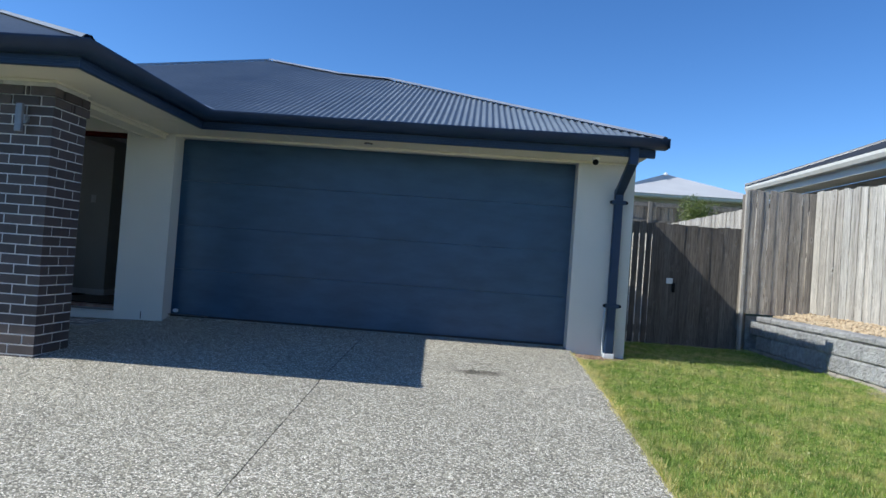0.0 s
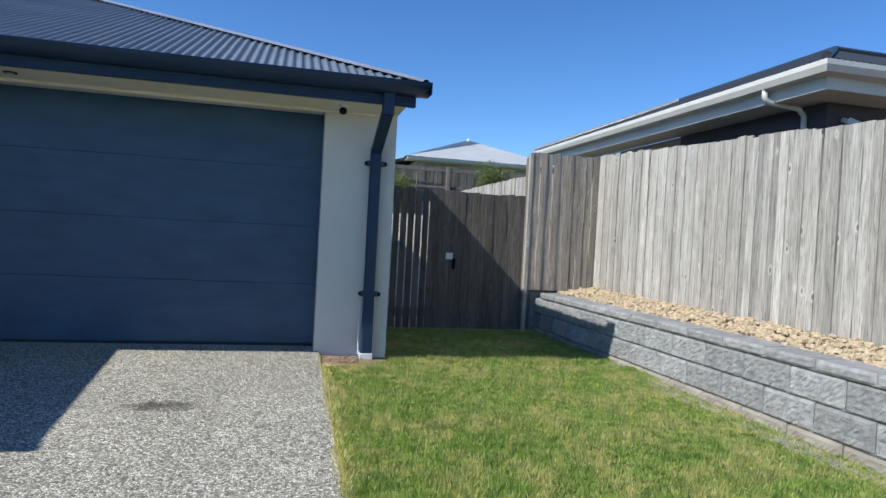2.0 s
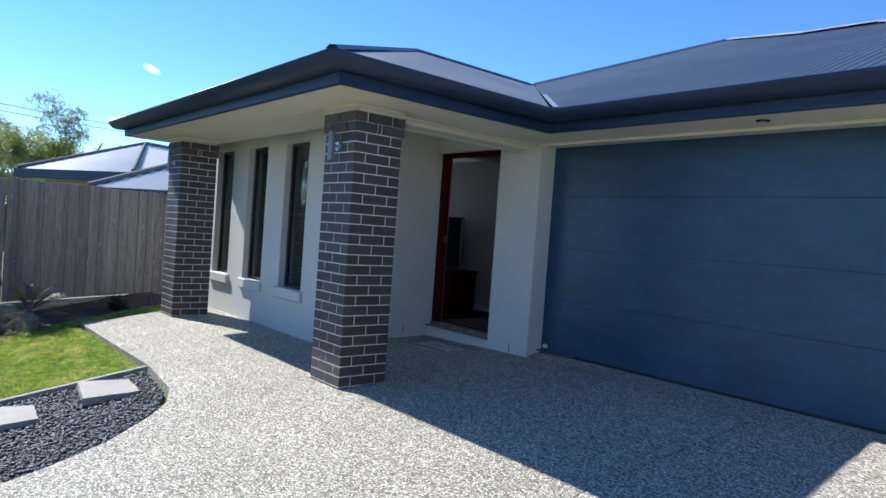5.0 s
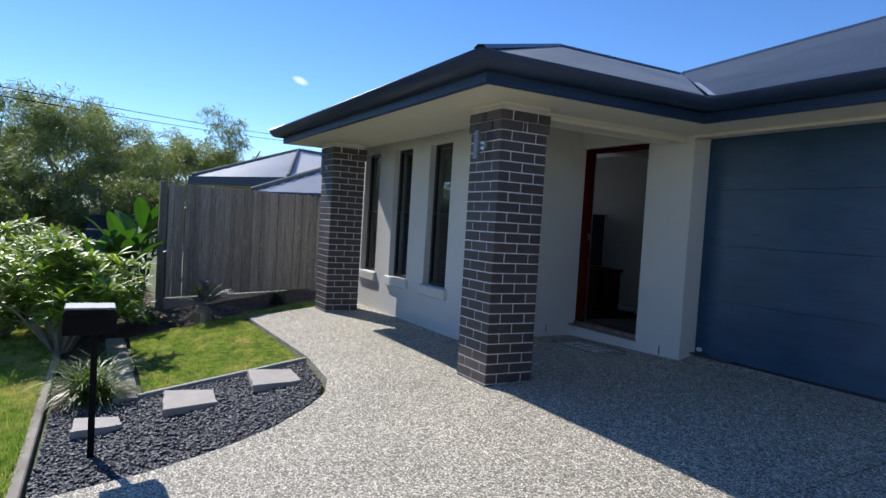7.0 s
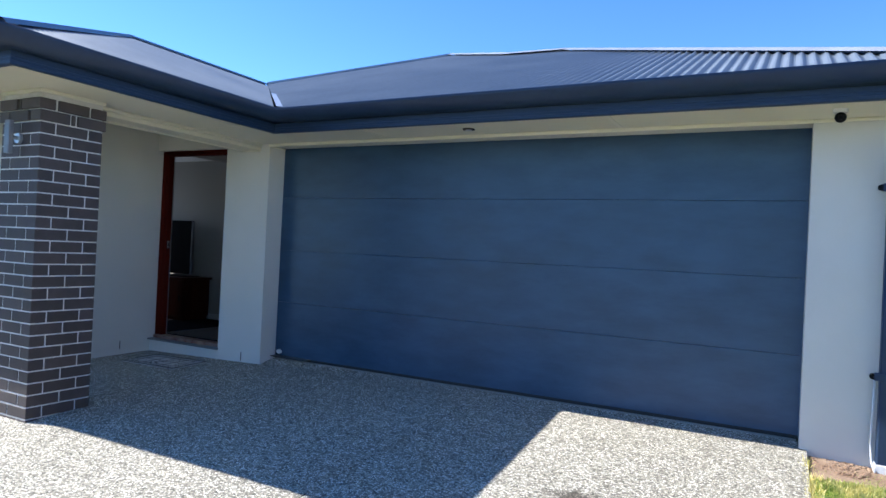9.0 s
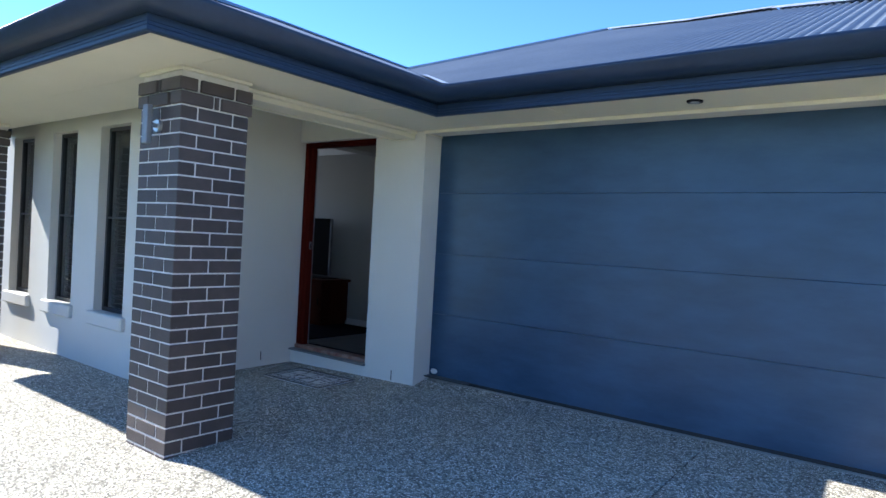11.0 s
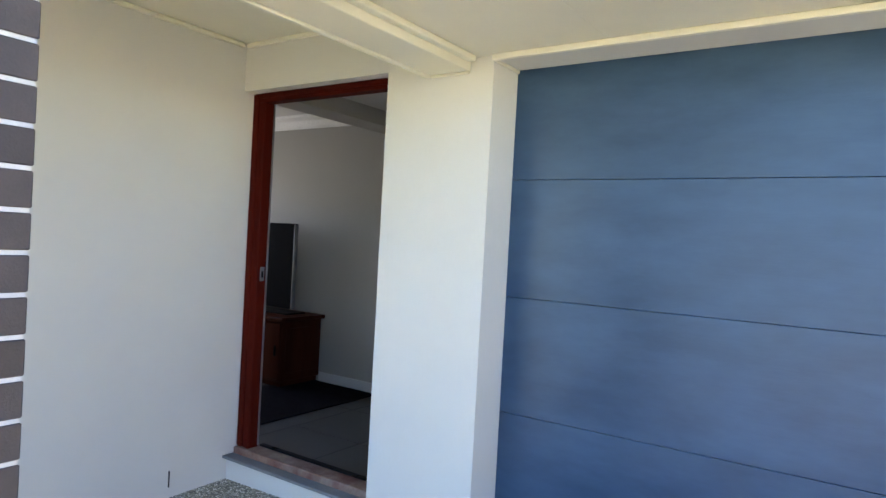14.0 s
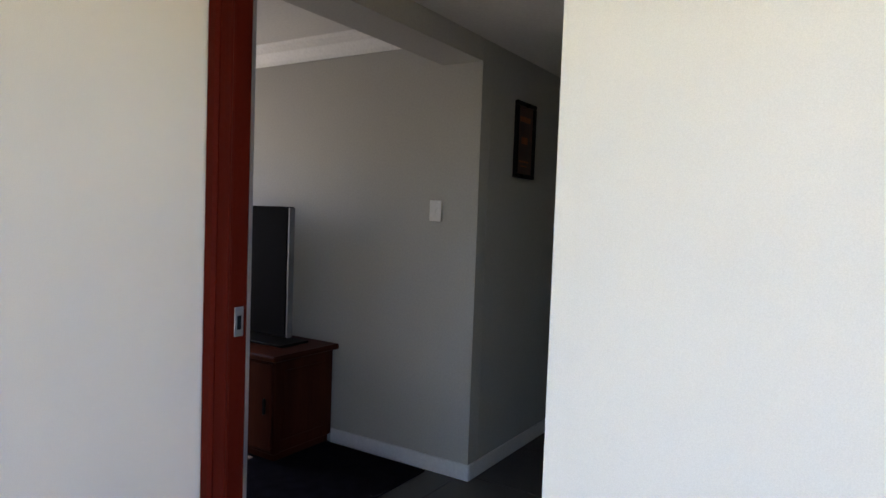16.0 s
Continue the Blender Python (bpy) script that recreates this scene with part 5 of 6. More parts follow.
part("roof_lower", mesh_from("roof_lower", [(4.2, 32.6, 5.05), (6.4, 32.6, 5.6), (6.4, 39.6, 5.6), (4.2, 39.6, 5.05)], [(0, 1, 2, 3)], WHITEROOF), WHITEROOF, fh)
for x0, x1, z0, z1 in ((11.0, 12.2, 4.35, 4.85), (7.0, 7.6, 4.2, 4.9)):
    w = part("window", box(x0, x1, 30.56, 30.599, z0, z1), ALUWIN, fh, "dark window")
    part("pane", box(x0 + 0.06, x1 - 0.06, 30.54, 30.5599, z0 + 0.06, z1 - 0.06), GLASS, w)
part("vent", box(9.8, 9.95, 33.9, 34.1, 6.83, 7.0, 0.04), PLASTIC_W, fh, "small white roof vent")

# ---- left neighbour ----
lh = empty("left_house", (-16.0, 9.0, 0.2), "", "", "", "structure")
tagged(lh, "neighbouring house with sunlit zinc roof and dark gutters")


def hip_roof(name, x0, x1, y0, y1, z, k, parent, material):
    h = min(x1 - x0, y1 - y0) / 2
    if x1 - x0 < y1 - y0:
        a, b = ((x0 + x1) / 2, y0 + h), ((x0 + x1) / 2, y1 - h)
    else:
        a, b = (x0 + h, (y0 + y1) / 2), (x1 - h, (y0 + y1) / 2)
    lon = x1 - x0 < y1 - y0
    if lon:
        corrugated(name, material, lambda u, v: (u, y0 + v, z + k * v), x0, x1, lambda u: 0.0, lerp([(x0, 0.01), (x0 + h, h), (x1, 0.01)]), parent=parent, pitch=0.16, depth=0.05, per=4)
        corrugated(name, material, lambda u, v: (x1 - v, u, z + k * v), y0, y1, lambda u: 0.0, lerp([(y0, 0.01), (y0 + h, h), (y1 - h, h), (y1, 0.01)]), parent=parent, pitch=0.16, depth=0.05, per=4)
        corrugated(name, material, lambda u, v: (x0 + v, u, z + k * v), y0, y1, lambda u: 0.0, lerp([(y0, 0.01), (y0 + h, h), (y1 - h, h), (y1, 0.01)]), parent=parent, pitch=0.16, depth=0.05, per=4)
    else:
        corrugated(name, material, lambda u, v: (u, y0 + v, z + k * v), x0, x1, lambda u: 0.0, lerp([(x0, 0.01), (x0 + h, h), (x1 - h, h), (x1, 0.01)]), parent=parent, pitch=0.16, depth=0.05, per=4)
        corrugated(name, material, lambda u, v: (x1 - v, u, z + k * v), y0, y1, lambda u: 0.0, lerp([(y0, 0.01), (y0 + h, h), (y1, 0.01)]), parent=parent, pitch=0.16, depth=0.05, per=4)
        corrugated(name, material, lambda u, v: (x0 + v, u, z + k * v), y0, y1, lambda u: 0.0, lerp([(y0, 0.01), (y0 + h, h), (y1, 0.01)]), parent=parent, pitch=0.16, depth=0.05, per=4)
    loop = [(x0, y1), (x0, y0), (x1, y0), (x1, y1)]
    part("fascia", sweep(loop, [(-0.06, z + 0.02), (-0.06, z - 0.20), (0.06, z - 0.22), (0.06, z - 0.02)]), NAVY, parent, "dark gutter and fascia")
    part("soffit", box(x0 + 0.05, x1 - 0.05, y0 + 0.05, y1 - 0.05, z - 0.215, z - 0.2), CREAM, parent)


hip_roof("roof", -4.3, 0.0, 0.0, 11.0, 2.72, 0.465, lh, ZINC)
part("wall", box(-3.9, -0.4, 0.5, 10.6, 0.0, 2.50), TANBRICK, lh, "light wall")
hip_roof("roof_lower", 1.8, 4.6, -2.45, 7.5, 2.22, 0.52, lh, ZINC)
part("wall", box(2.2, 4.2, -2.0, 7.1, 0.0, 2.0), TANBRICK, lh, "light wall")
bm = bmesh.new()
add_tube(bm, [(-4.3, 0, 2.78), (-2.15, 2.15, 3.75), (0, 0, 2.78)], 0.05, 6)
add_tube(bm, [(-2.15, 2.15, 3.75), (-2.15, 8.85, 3.75)], 0.05, 6)
part("ridge_cap", bm, RIDGEDULL, lh)
bm = bmesh.new()
add_tube(bm, [(1.8, -2.45, 2.27), (3.2, -1.05, 3.0), (3.2, 6.0, 3.0)], 0.06, 6)
part("ridge_cap", bm, RIDGEDULL, lh)
turn_lh = Matrix.Translation((-15.5, 6.54, 0)) @ Matrix.Rotation(radians(25), 4, 'Z')
for o in lh.children:
    o.data.transform(turn_lh)

# ---- parked car far off ----
car = empty("parked_car", (-33.0, 2.9, terrain(-33, 2.9)), "dark parked utility vehicle partly hidden by planting", "car")
cz = terrain(-33, 2.9)
bm = bmesh.new()
prof = [(-2.4, 0.35), (-2.4, 0.95), (-0.9, 1.0), (-0.5, 1.55), (0.9, 1.62), (1.3, 1.05), (2.3, 0.98), (2.45, 0.6), (2.4, 0.35)]
r = [[bm.verts.new((-33.0 + y, 2.9 + w * (0.9 - 0.14 * (z > 1.2)), cz + z)) for y, z in prof] for w in (-1, 1)]
for k in range(len(prof)):
    bm.faces.new((r[0][k], r[0][(k + 1) % len(prof)], r[1][(k + 1) % len(prof)], r[1][k]))
bm.faces.new(r[0])
bm.faces.new(r[1][::-1])
bmesh.ops.recalc_face_normals(bm, faces=bm.faces)
part("body", bm, CARPAINT, car)
for sy in (-1.5, 1.5):
    for sx in (-0.85, 0.85):
        bm = bmesh.new()
        add_tube(bm, [(-33 + sy, 2.9 + sx - 0.1, cz + 0.34), (-33 + sy, 2.9 + sx + 0.1, cz + 0.34)], 0.34, 20)
        wheel = part("wheel", bm, RUBBER, car, "black tyre")

# ---- garden things ----
def stepping_stone(quad, tilt=0.02):
    cx, cy = sum(p[0] for p in quad) / 4, sum(p[1] for p in quad) / 4
    rg = random.Random(int(cx * 100))
    bm = bmesh.new()
    ring = []
    for (ax, ay), (bx, by) in zip(quad, quad[1:] + quad[:1]):
        for k in range(4):
            t = k / 4
            j = rg.uniform(-0.006, 0.006)
            ring.append((ax + (bx - ax) * t + j, ay + (by - ay) * t + j))
    base = gz(cx, cy)
    top = [bm.verts.new((x, y, base + 0.024 + (x - cx) * -tilt)) for x, y in ring]
    mid = [bm.verts.new((cx + (x - cx) * 1.02, cy + (y - cy) * 1.02, base + 0.015)) for x, y in ring]
    bot = [bm.verts.new((x, y, base - 0.05)) for x, y in ring]
    n = len(ring)
    for a, b in ((top, mid), (mid, bot)):
        for k in range(n):
            bm.faces.new((a[k], a[(k + 1) % n], b[(k + 1) % n], b[k]))
    bm.faces.new(top)
    bm.faces.new(bot[::-1])
    bmesh.ops.recalc_face_normals(bm, faces=bm.faces)
    o = part("stepping_stone", bm, PAVER)
    tagged(o, "pale square stone paver lying in black river stones", "stepping stone", "stepping stones in the bed")


stepping_stone([(-5.13, 3.5), (-4.6, 3.43), (-4.66, 3.86), (-5.05, 3.88)])
stepping_stone([(-4.83, 2.76), (-4.32, 2.70), (-4.42, 3.11), (-4.77, 3.13)])
stepping_stone([(-4.47, 2.11), (-4.14, 2.1), (-4.22, 2.42), (-4.42, 2.40)], 0)

mb = empty("letterbox", (-3.78, 2.22, gz(-3.78, 2.22)), "dark metal letterbox on a slim black post", "letterbox")
part("post", box(-3.80, -3.76, 2.20, 2.24, 0.1, 0.988), BLACKPL, mb)
bm = bmesh.new()
pr = [(-0.15, 0.985), (0.15, 0.985), (0.15, 1.12), (0.13, 1.15), (-0.13, 1.15), (-0.15, 1.12)]
r = [[bm.verts.new((-3.78 + s * 0.12, 2.19 + y, z)) for y, z in pr] for s in (-1, 1)]
for k in range(6):
    bm.faces.new((r[0][k], r[0][(k + 1) % 6], r[1][(k + 1) % 6], r[1][k]))
bm.faces.new(r[0])
bm.faces.new(r[1][::-1])
bmesh.ops.recalc_face_normals(bm, faces=bm.faces)
part("box", bm, BLACKPL, mb)
part("lid", box(-3.904, -3.656, 2.045, 2.335, 1.143, 1.158, 0.006), LAMPSTEEL, mb, "pale metal lid edge")
part("slot", box(-3.6595, -3.652, 2.09, 2.29, 1.08, 1.10), BLACKPL, mb)


# ---- planting ----
def leaf_shape(L, W, fold=0.2, droop=0.15, seg=3):
    """Points and faces of a folded, drooping leaf that starts at the origin and grows along +x."""
    v, f = [], []
    for i in range(seg + 1):
        t = i / seg
        w = W / 2 * math.sin(math.pi * min(0.98, 0.06 + 0.92 * t)) ** 0.7
        z = -droop * L * t * t
        v += [(L * t, -w, z + w * fold), (L * t, 0, z), (L * t, w, z + w * fold)]
    for i in range(seg):
        a = i * 3
        f += [(a, a + 3, a + 4, a + 1), (a + 1, a + 4, a + 5, a + 2)]
    return np.array(v), f


def foliage(name, spots, shape, material, parent, label="", kind=""):
    """spots: rows of place, yaw, pitch, size."""
    bv, bf = shape
    V, F, off = [], [], 0
    for (px, py, pz), yaw, pitch, roll, s in spots:
        R = np.array(Matrix.Rotation(yaw, 3, 'Z') @ Matrix.Rotation(-pitch, 3, 'Y') @ Matrix.Rotation(roll, 3, 'X'))
        V.append(bv * s @ R.T + np.array([px, py, pz]))
        F += [tuple(i + off for i in f) for f in bf]
        off += len(bv)
    me = bpy.data.meshes.new(name)
    me.from_pydata(np.concatenate(V).tolist(), [], F)
    me.materials.append(material)
    return part(name, me, material, parent, label, kind)


def shrub(cx, cy, seed=1, rad=0.95, high=1.3):
    rg = random.Random(seed)
    base = gz(cx, cy) - 0.03
    sh = empty("shrub", (cx, cy, base), "leafy green garden shrub with glossy broad leaves", "shrub")
    bm = bmesh.new()
    tips = []
    for k in range(38):
        a, e = rg.uniform(0, 6.28), rg.uniform(0.25, 1.45)
        L = rg.uniform(0.55, 1.0)
        tip = Vector((cx + math.cos(a) * math.cos(e) * rad * L * 1.1, cy + math.sin(a) * math.cos(e) * rad * L * 1.1, base + 0.2 + math.sin(e) * high * L * 0.85))
        mid = Vector((cx, cy, base)).lerp(tip, 0.5) + Vector((rg.uniform(-.06, .06), rg.uniform(-.06, .06), 0.12))
        add_tube(bm, [(cx + rg.uniform(-.05, .05), cy + rg.uniform(-.05, .05), base - 0.05), mid, tip], [0.022, 0.013, 0.006], 5)
        tips += [tip, mid.lerp(tip, 0.5)]
    part("branch_frame", bm, BARK, sh)
    spots = []
    for tip in tips:
        for c in range(4):
            q = tip + Vector((rg.gauss(0, .09), rg.gauss(0, .09), rg.gauss(0, .08)))
            n = rg.randint(8, 11)
            for j in range(n):
                spots.append((q[:], 6.28 * j / n + rg.uniform(-.4, .4), rg.uniform(-0.1, 0.9), rg.uniform(-.3, .3), rg.uniform(0.7, 1.2)))
    foliage("leaves", spots, leaf_shape(0.20, 0.042, 0.2, 0.25), SHRUBLEAF, sh, kind="stuff")


shrub(-7.3, 1.95, 1, 0.95, 1.2)
shrub(-8.4, 1.2, 5, 1.0, 1.5)
shrub(-10.6, 1.4, 7, 1.0, 1.3)
shrub(-8.35, 2.3, 9, 0.55, 0.6)


def big_leaf_plant(cx, cy, n, high, seed):
    rg = random.Random(seed)
    base = gz(cx, cy) - 0.03
    bp = empty("broad_leaf_plant", (cx, cy, base), "tall tropical plant with paddle-shaped green leaves", "plant", "tall broad-leaf plants")
    for k in range(n):
        a, lean = rg.uniform(0, 6.28), rg.uniform(0.05, 0.5)
        h = high * rg.uniform(0.45, 0.75)
        top = Vector((cx + math.cos(a) * lean * h * 0.6, cy + math.sin(a) * lean * h * 0.6, base + h))
        bm = bmesh.new()
        add_tube(bm, [(cx, cy, base - 0.05), Vector((cx, cy, base)).lerp(top, 0.5) + Vector((0, 0, 0.05)), top], [0.03, 0.02, 0.012], 6)
        stalk = part("stalk", bm, BIGLEAF, bp)
        foliage("leaf", [(top[:], a, 1.25 - lean, rg.uniform(-.5, .5), rg.uniform(0.8, 1.15))], leaf_shape(high * 0.42, high * 0.17, 0.25, 0.28, 8), BIGLEAF, bp, "broad green leaf")


big_leaf_plant(-9.25, 2.65, 7, 1.15, 3)
big_leaf_plant(-10.3, 2.9, 7, 1.7, 7)
big_leaf_plant(-9.35, 2.2, 9, 1.25, 12)
big_leaf_plant(-9.9, 2.55, 8, 1.4, 15)

# cycad
cx, cy = -8.25, 3.55
rg = random.Random(21)
cb = gz(cx, cy) - 0.02
cy_o = empty("cycad", (cx, cy, cb), "dark spiky cycad with dry hanging lower fronds", "plant")
bm = bmesh.new()
add_tube(bm, [(cx, cy, cb - 0.05), (cx, cy, cb + 0.12), (cx, cy, cb + 0.2)], [0.11, 0.12, 0.06], 10)
part("trunk", bm, BARK, cy_o)
for k in range(34):
    dead = k < 9
    a = 6.28 * k / 34 * 5 + rg.uniform(-.2, .2)
    el = rg.uniform(-0.5, -0.1) if dead else rg.uniform(0.15, 1.25)
    L = rg.uniform(0.45, 0.68)
    spots = []
    for j in range(22):
        t = 0.15 + 0.85 * j / 22
        x = L * t * math.cos(el)
        z = L * (t * math.sin(el) - 0.45 * t * t) + 0.2
        if z < 0.02:
            z = 0.02
        p = (cx + math.cos(a) * x, cy + math.sin(a) * x, cb + z)
        for s in (-1, 1):
            spots.append((p, a + s * 1.0, el - 0.5 * t, 0, 0.6 + 0.4 * math.sin(math.pi * t)))
    foliage("frond", spots, leaf_shape(0.13 if not dead else 0.08, 0.02, 0.1, 0.1, 1), DEADFROND if dead else CYCADM, cy_o, "dry pale frond" if dead else "")


def strappy(cx, cy, n, L, seed, label, name="grass_tuft", material=None, group=""):
    rg = random.Random(seed)
    base = gz(cx, cy) - 0.02
    tf = empty(name, (cx, cy, base), label, "plant", group)
    V, F = [], []
    for k in range(n):
        a, e, l = rg.uniform(0, 6.28), rg.uniform(0.5, 1.45), L * rg.uniform(0.6, 1.1)
        bx, by = cx + rg.gauss(0, 0.05), cy + rg.gauss(0, 0.05)
        off = len(V)
        px, pz = 0.0, 0.0
        ang = e
        for j in range(5):
            w = 0.007 * (1 - j / 5) + 0.0008
            V += [(bx + math.cos(a) * px - math.sin(a) * w, by + math.sin(a) * px + math.cos(a) * w, base + pz), (bx + math.cos(a) * px + math.sin(a) * w, by + math.sin(a) * px - math.cos(a) * w, base + pz)]
            px += math.cos(ang) * l / 4
            pz = max(0.01, pz + math.sin(ang) * l / 4)
            ang -= 0.38
        F += [(off + 2 * j, off + 2 * j + 1, off + 2 * j + 3, off + 2 * j + 2) for j in range(4)]
    part("leaf_clump", mesh_from("leaf_clump", V, F, material or TUFT), material or TUFT, tf, kind="stuff")


strappy(-5.12, 2.22, 420, 0.50, 2, "clump of long arching green strappy leaves", "strappy_plant")
strappy(-6.0, 2.3, 120, 0.35, 4, "small green strappy plant in mulch", "strappy_plant")
strappy(-9.1, 4.75, 140, 0.4, 6, "small dark strappy plant beside the fence", "strappy_plant", CYCADM)
strappy(-8.55, 2.9, 120, 0.4, 8, "small green strappy plant by the fence end", "strappy_plant")


# ---- lawns: blades ----
def blades(name, poly, n, lo, hi, material, seed, label, lift=-0.024, lean=0.7, tall=None):
    rg = np.random.default_rng(seed)
    x, y = scatter_in(poly, n, rg)
    k = len(x)
    cl = 0.6 + 0.4 * np.sin(x * 3.1 + 1.7 * np.sin(y * 2.3)) * np.sin(y * 2.7 + np.sin(x * 1.9))
    z = np.array([gz(a, b) for a, b in zip(x, y)]) + lift
    G = rg.uniform(0.75, 1.2, (97, 97))
    h = rg.uniform(lo, hi, k) * (0.75 + 0.4 * cl) * G[(x / 0.07).astype(int) % 97, (y / 0.07).astype(int) % 97]
    a, l = rg.uniform(0, 2 * np.pi, k), rg.uniform(0, lean, k)
    w = rg.uniform(0.003, 0.0062, k)
    c, s = np.cos(a), np.sin(a)
    b = rg.uniform(0, 2 * np.pi, k)
    V = np.empty((k, 3, 3))
    V[:, 0] = np.stack([x - s * w, y + c * w, z], 1)
    V[:, 1] = np.stack([x + s * w, y - c * w, z], 1)
    V[:, 2] = np.stack([x + np.cos(b) * h * l, y + np.sin(b) * h * l, z + h], 1)
    me = bpy.data.meshes.new(name)
    me.vertices.add(k * 3)
    me.vertices.foreach_set("co", V.reshape(-1))
    me.loops.add(k * 3)
    me.loops.foreach_set("vertex_index", np.arange(k * 3, dtype=np.int32))
    me.polygons.add(k)
    me.polygons.foreach_set("loop_start", np.arange(0, k * 3, 3, dtype=np.int32))
    me.update(calc_edges=True)
    me.materials.append(material)
    return part(name, me, material, None, label, "stuff")


NEAR_R = [(1.31, 2.6), (4.42, 2.6), (4.42, 5.0), (4.24, 9.58), (1.95, 9.56), (1.95, 7.42), (1.33, 7.25)]
blades("grass", NEAR_R, 520000, 0.020, 0.048, BLADE, 1, "short mown green grass blades")
blades("grass", NEAR_R, 95000, 0.018, 0.042, DRYBLADE, 2, "dry yellow blades among the grass")
blades("grass", [(1.31, -1.5), (4.5, -1.5), (4.42, 2.6), (1.31, 2.6)], 110000, 0.03, 0.05, BLADE, 3, "short mown green grass blades")
blades("grass", [(1.285, -1.0), (1.36, -1.0), (1.36, 7.3), (1.285, 7.3)], 9000, 0.02, 0.06, DRYBLADE, 4, "ragged dry grass along the concrete edge", lean=1.2)
blades("grass", [(1.95, 7.3), (4.3, 7.3), (4.3, 7.6), (1.95, 7.55)], 7000, 0.04, 0.08, BLADE, 14, "longer grass tufts near the wall")
blades("grass", LAWN_L, 210000, 0.016, 0.032, BLADE, 5, "short mown green grass blades")
blades("grass", [(-3.3, -0.5), (-3.3, 1.81), (-3.6, 1.82), (-9.0, 1.90), (-9.0, -0.5)], 170000, 0.03, 0.06, BLADE, 6, "green verge grass blades")
part("bare_soil", mesh_from("bare_soil", [(1.31, 7.0, gz(1.31, 7.0) - 0.012), (1.9, 7.12, gz(1.9, 7.1) - 0.012), (1.93, 7.51, 0.545), (1.31, 7.51, 0.565)], [(0, 1, 2, 3)], DIRT), DIRT, None, "bare reddish soil by the pier", "structure")
heap("soil_crumbs", [(1.32, 7.15), (1.66, 7.2), (1.66, 7.5), (1.32, 7.5)], 260, 0.012, 0.7, lambda x, y: 0.55, DIRT, "loose reddish soil crumbs", 31, "")
sheet("bare_soil", [(4.08, 7.6), (4.28, 7.6), (4.41, 0.5), (4.17, 0.5)], FOOTING, -0.004, 0.04, "thin sandy strip along the foot of the retaining wall")
sheet("bare_soil", [(1.96, 7.7), (2.55, 7.75), (2.9, 8.5), (1.96, 9.4)], DIRT, -0.006, 0.03, "bare brown soil in the corner beside the gate")
heap("bark_chips", STRIP, 2600, 0.02, 0.35, lambda x, y: gz(x, y) - 0.028, MULCH, "loose brown bark chips", 33, "")


# ---- trees ----
def tree(seed, high, spread, leafmat, n=11000, leaf=(0.33, 0.17), label="", dense=0.6):
    rg = random.Random(seed)
    tr = empty("gum_tree", (0, 0, 0), label, "tree", "trees beyond the street")
    bm = bmesh.new()
    tips = []

    def limb(p, d, L, r, depth):
        pts, q = [p], p
        for k in range(4):
            d = (d + Vector((rg.gauss(0, .16), rg.gauss(0, .16), rg.gauss(0.02, .08)))).normalized()
            q = q + d * L / 4
            pts.append(q)
        add_tube(bm, pts, [r * 0.7 * (1 - 0.14 * k) for k in range(5)], 6 if depth < 2 else 4, False)
        if depth >= 3:
            tips.append(q)
            tips.append(pts[2])
            return
        for k in range(rg.randint(2, 4)):
            e = d.copy()
            e.rotate(Euler((rg.gauss(0, .55 * spread), rg.gauss(0, .55 * spread), 0)))
            limb(pts[rg.choice((2, 3, 4))], e.normalized(), L * rg.uniform(0.55, 0.8), r * 0.55, depth + 1)

    limb(Vector((0, 0, -0.4)), Vector((rg.gauss(0, .06), rg.gauss(0, .06), 1)), high * 0.42, high * 0.02, 0)
    top = max(t.z for t in tips)
    k = high / top
    mx, my = sum(t.x for t in tips) / len(tips), sum(t.y for t in tips) / len(tips)
    mz = sum(t.z for t in tips) / len(tips)
    tips = [Vector((t.x - mx * t.z / mz, t.y - my * t.z / mz, t.z)) for t in tips]
    for v in bm.verts:
        v.co.x, v.co.y = v.co.x - mx * max(0, v.co.z) / mz, v.co.y - my * max(0, v.co.z) / mz
    bmesh.ops.scale(bm, vec=(k, k, k), verts=bm.verts)
    part("trunk", bm, BARK, tr)
    spots = []
    per = max(6, n // len(tips))
    for t in tips:
        t = t * k
        for c in range(3):
            q = t + Vector((rg.uniform(-.6, .6), rg.uniform(-.6, .6), rg.uniform(-.5, .3)))
            rad = dense * rg.uniform(0.7, 1.5)
            for j in range(per // 3):
                u = Vector((rg.gauss(0, 1), rg.gauss(0, 1), rg.gauss(0, 1))).normalized() * rad * rg.uniform(0.5, 1.0)
                g = q + Vector((u.x, u.y, u.z * 0.65))
                spots.append(((g.x, g.y, max(g.z, 0.1)), rg.uniform(0, 6.28), rg.uniform(-1.0, 0.6), rg.uniform(-1, 1), rg.uniform(0.6, 1.25)))
    foliage("crown", spots, leaf_shape(leaf[0], leaf[1], 0.1, 0.2, 1), leafmat, tr, kind="stuff")
    return tr


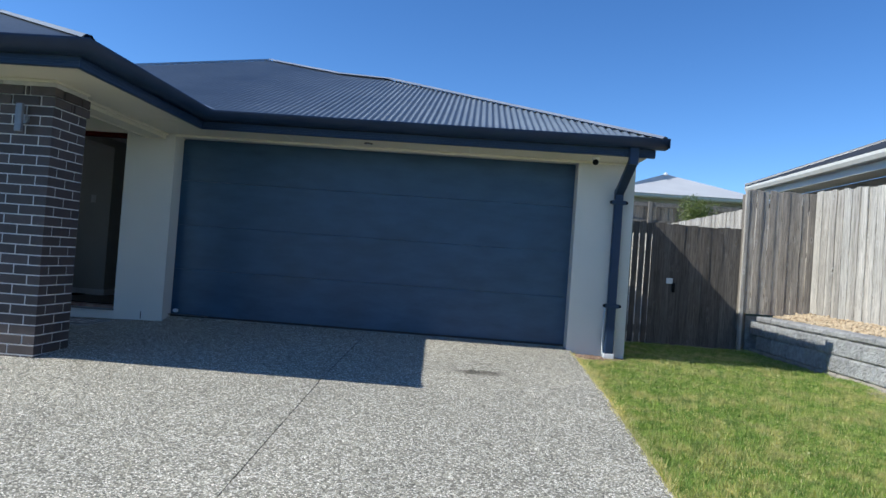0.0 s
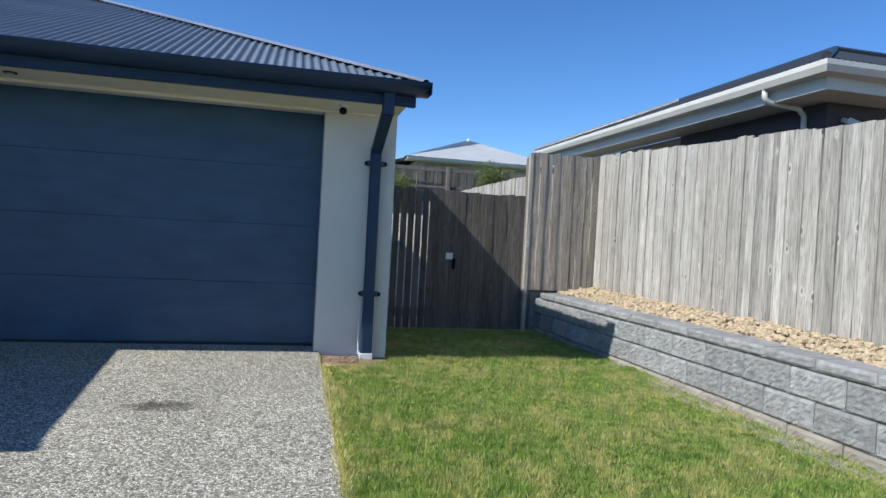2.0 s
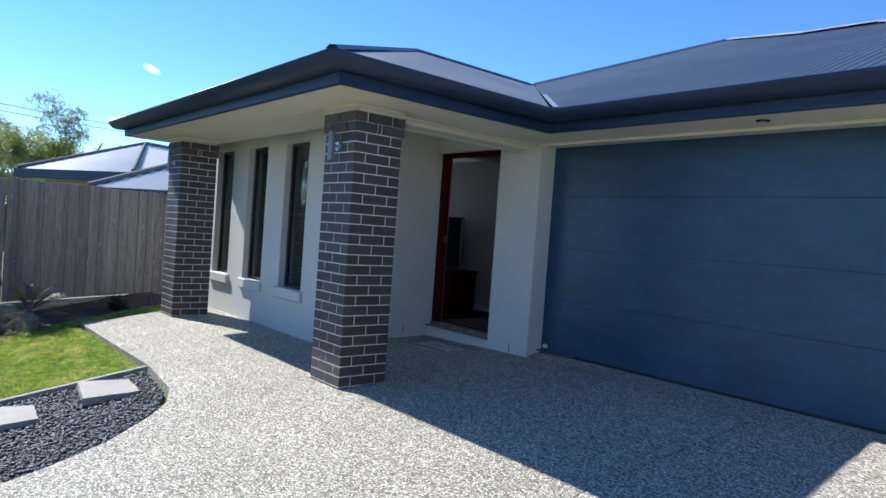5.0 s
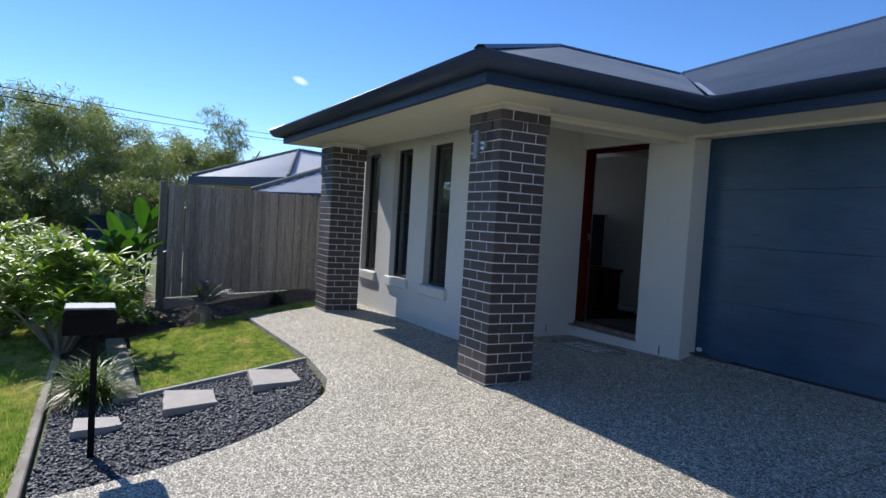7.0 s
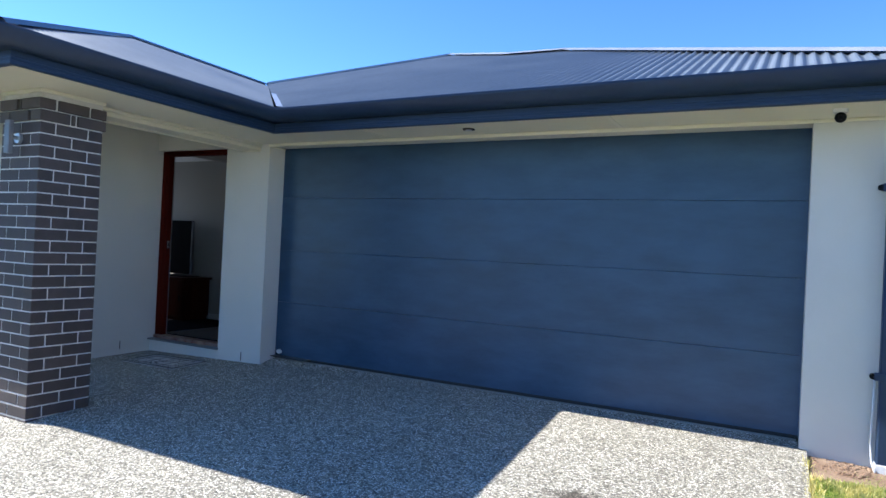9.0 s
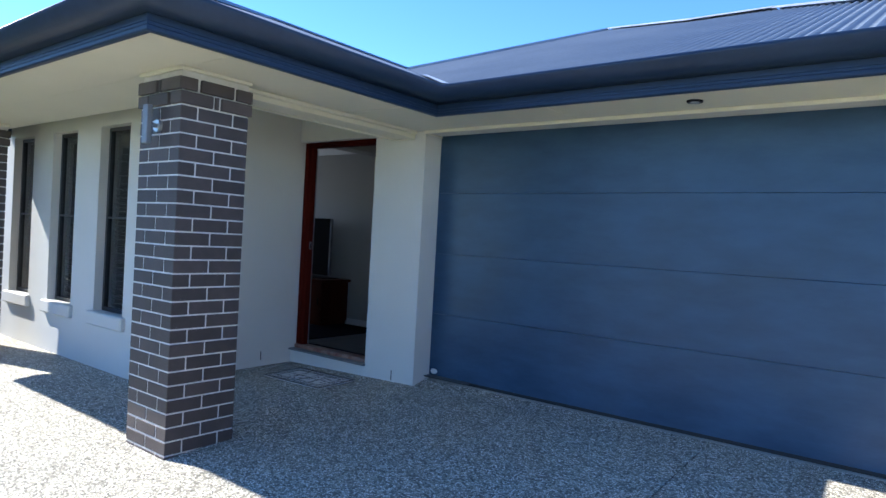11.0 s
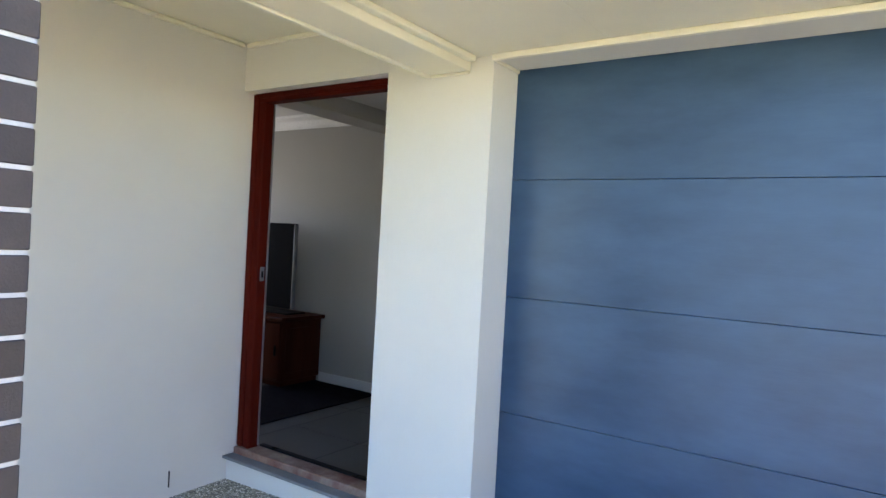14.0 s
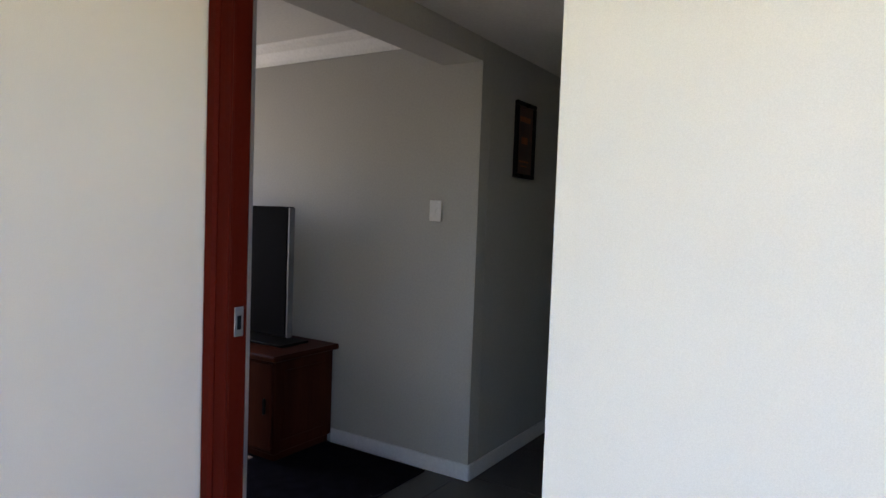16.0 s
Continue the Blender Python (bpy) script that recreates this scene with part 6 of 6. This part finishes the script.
kinds = [tree(1, 9.5, 1.0, GUM, dense=0.8, label="tall open-crowned gum tree in bushland"), tree(2, 8.0, 1.2, GUM, dense=0.8, label="spreading gum tree in bushland"), tree(3, 11.0, 0.8, GUM, label="slender tall gum tree in bushland"),
         tree(4, 4.0, 1.6, BUSH, 6500, (0.24, 0.15), "low dense scrub bush under the gums", 0.6)]
spots = [(79.6, 46, 2, 7.5), (81, 50, 0, 4.6), (82.2, 44, 0, 5.2), (83.8, 40, 1, 5.6), (85.2, 45, 0, 5.3), (86.8, 41, 1, 4.6), (88.2, 46, 2, 5.6), (89.4, 39, 0, 6.9), (91.2, 43, 2, 7.9), (93.2, 38, 1, 7.2), (95.5, 42, 0, 8.2), (98, 38, 2, 7.4), (101, 43, 1, 7.8),
         (104.5, 40, 0, 7.0), (108, 42, 2, 7.6), (112, 44, 1, 7.0), (117, 46, 0, 6.5), (76.5, 52, 1, 4.8), (73, 54, 0, 4.4), (81, 56, 1, 3.9), (84.6, 57, 0, 4.3), (87.5, 58, 1, 4.2), (90.3, 56, 0, 5.0), (94.4, 57, 1, 5.4), (99.5, 56, 0, 5.2), (106, 57, 1, 5.0)]
rg = random.Random(6)
first = {}
for az, dist, k, rise in spots:
    x, y = 0.9 - dist * math.sin(radians(az)), 2.2 + dist * math.cos(radians(az))
    s = (dist * math.tan(radians(rise)) + 1.7 - terrain(x, y)) / (9.5, 8.0, 11.0)[k]
    if k in first:
        o = copy_thing(kinds[k], Matrix.Translation((x, y, terrain(x, y))) @ Matrix.Rotation(rg.uniform(0, 6.28), 4, 'Z'))
        o.scale = (s, s, s)
    else:
        first[k] = (x, y, s)
bush_at = [(75 + i * 2.6, 33 + rg.uniform(-3, 5), rg.uniform(0.45, 0.85)) for i in range(19)] + [(76 + i * 4.1, 48 + rg.uniform(-2, 3), rg.uniform(0.6, 1.0)) for i in range(12)]
for az, dist, s in bush_at:
    x, y = 0.9 - dist * math.sin(radians(az)), 2.2 + dist * math.cos(radians(az))
    o = copy_thing(kinds[3], Matrix.Translation((x, y, terrain(x, y) - 0.3)) @ Matrix.Rotation(rg.uniform(0, 6.28), 4, 'Z'))
    o.scale = (s, s, s)
kinds[3].location = (-33.0, -3.0 + 0.5, terrain(-33, -2.5) - 0.2)
for k in first:
    x, y, s = first[k]
    kinds[k].location, kinds[k].scale = (x, y, terrain(x, y)), (s, s, s)
# scrub near the far fence
b1 = copy_thing(kinds[3], Matrix.Translation((7.3, 21.2, 2.35)))
b1.scale = (0.35, 0.35, 0.42)
b2 = copy_thing(kinds[3], Matrix.Translation((4.3, 21.3, 2.2)))
b2.scale = (0.3, 0.3, 0.34)

# overhead lines
for dz in (0.0, -0.33):
    bm = bmesh.new()
    p0, p1 = Vector((-12.0, -15.8, 4.75 + dz)), Vector((-64.0, 19.7, 9.15 + dz * 1.4))
    add_tube(bm, [p0.lerp(p1, k / 16) - Vector((0, 0, 1.6 * (k / 16) * (1 - k / 16))) + Vector((0, 0, 0.38)) for k in range(17)], 0.02, 5)
    o = part("power_line", bm, BLACKPL)
    tagged(o, "thin dark overhead power cable against the sky", "power line", "overhead cables")

# ---- brick columns, last ----


def brick_mesh(L, D, seed):
    bm = bmesh.new()
    add_box(bm, -L / 2, L / 2, -D / 2, D / 2, 0, 0.076, 0.003)
    rg = random.Random(seed)
    me = bpy.data.meshes.new("brick")
    bm.to_mesh(me)
    bm.free()
    me.materials.append(BRICKM)
    return me


S = 0.478
B_FULL, B_HALF = brick_mesh(0.2340, 0.11, 1), brick_mesh(0.238, 0.11, 2)
C_FULL, C_SLIP, C_MID = brick_mesh(0.222, 0.12, 4), brick_mesh(0.024, 0.11, 5), brick_mesh(0.23, 0.12, 6)


def column(x1, y0, zb, label):
    """Square pier of brick; x1 is its +x face, y0 its -y face."""
    cx, cyy = x1 - S / 2, y0 + S / 2
    col = empty("brick_column", (cx, cyy, zb), label, "brick column", "porch brick columns")
    h = S / 2
    part("mortar_core", box(cx - h + 0.004, cx + h - 0.004, cyy - h + 0.004, cyy + h - 0.004, zb - 0.3, 2.838), MORTAR, col, "pale recessed mortar")
    top = 2.800
    k = 0
    z = top - 0.078
    while z > zb - 0.12:
        out = 0.014 if k < 2 else 0.0
        a = h - 0.055 + out
        swap = k % 2
        spots = []
        for s in (-1, 1):
            if k < 2:
                for t in (-1, 1):
                    spots.append((t * (h + out - 0.111), s * a, 0, C_FULL))
                spots.append((0, s * a, 0, C_SLIP))
                spots.append((s * a, 0, 1, C_MID))
            else:
                for t in (-1, 1):
                    spots.append((t * (h - 0.117), s * a, 0, B_FULL))
                spots.append((s * a, 0, 1, B_HALF))
        for u, v, turn, me in spots:
            if swap:
                u, v, turn = -v, u, turn + 1
            o = part("brick", me, BRICKM, col)
            o.location = (cx + u, cyy + v, z)
            o.rotation_euler = (0, 0, turn * math.pi / 2)
            o.matrix_parent_inverse = Matrix.Translation(-Vector(col.location))
        z -= 0.086
        k += 1
    for nm, d in (("top_bead", (cx - h - 0.01, cx + h + 0.018, y0 - 0.018, y0 + 0.004)), ("top_bead", (cx + h - 0.004, cx + h + 0.018, y0 + 0.0041, y0 + S + 0.01))):
        part(nm, box(*d, 2.838, 2.8615, 0.004), BEAD, col, "cream bead at the column top")


column(-3.632, 5.134, 0.47, "square dark brick column with pale mortar by the driveway")
column(-7.845, 5.124, 0.44, "square dark brick column with pale mortar by the front lawn")
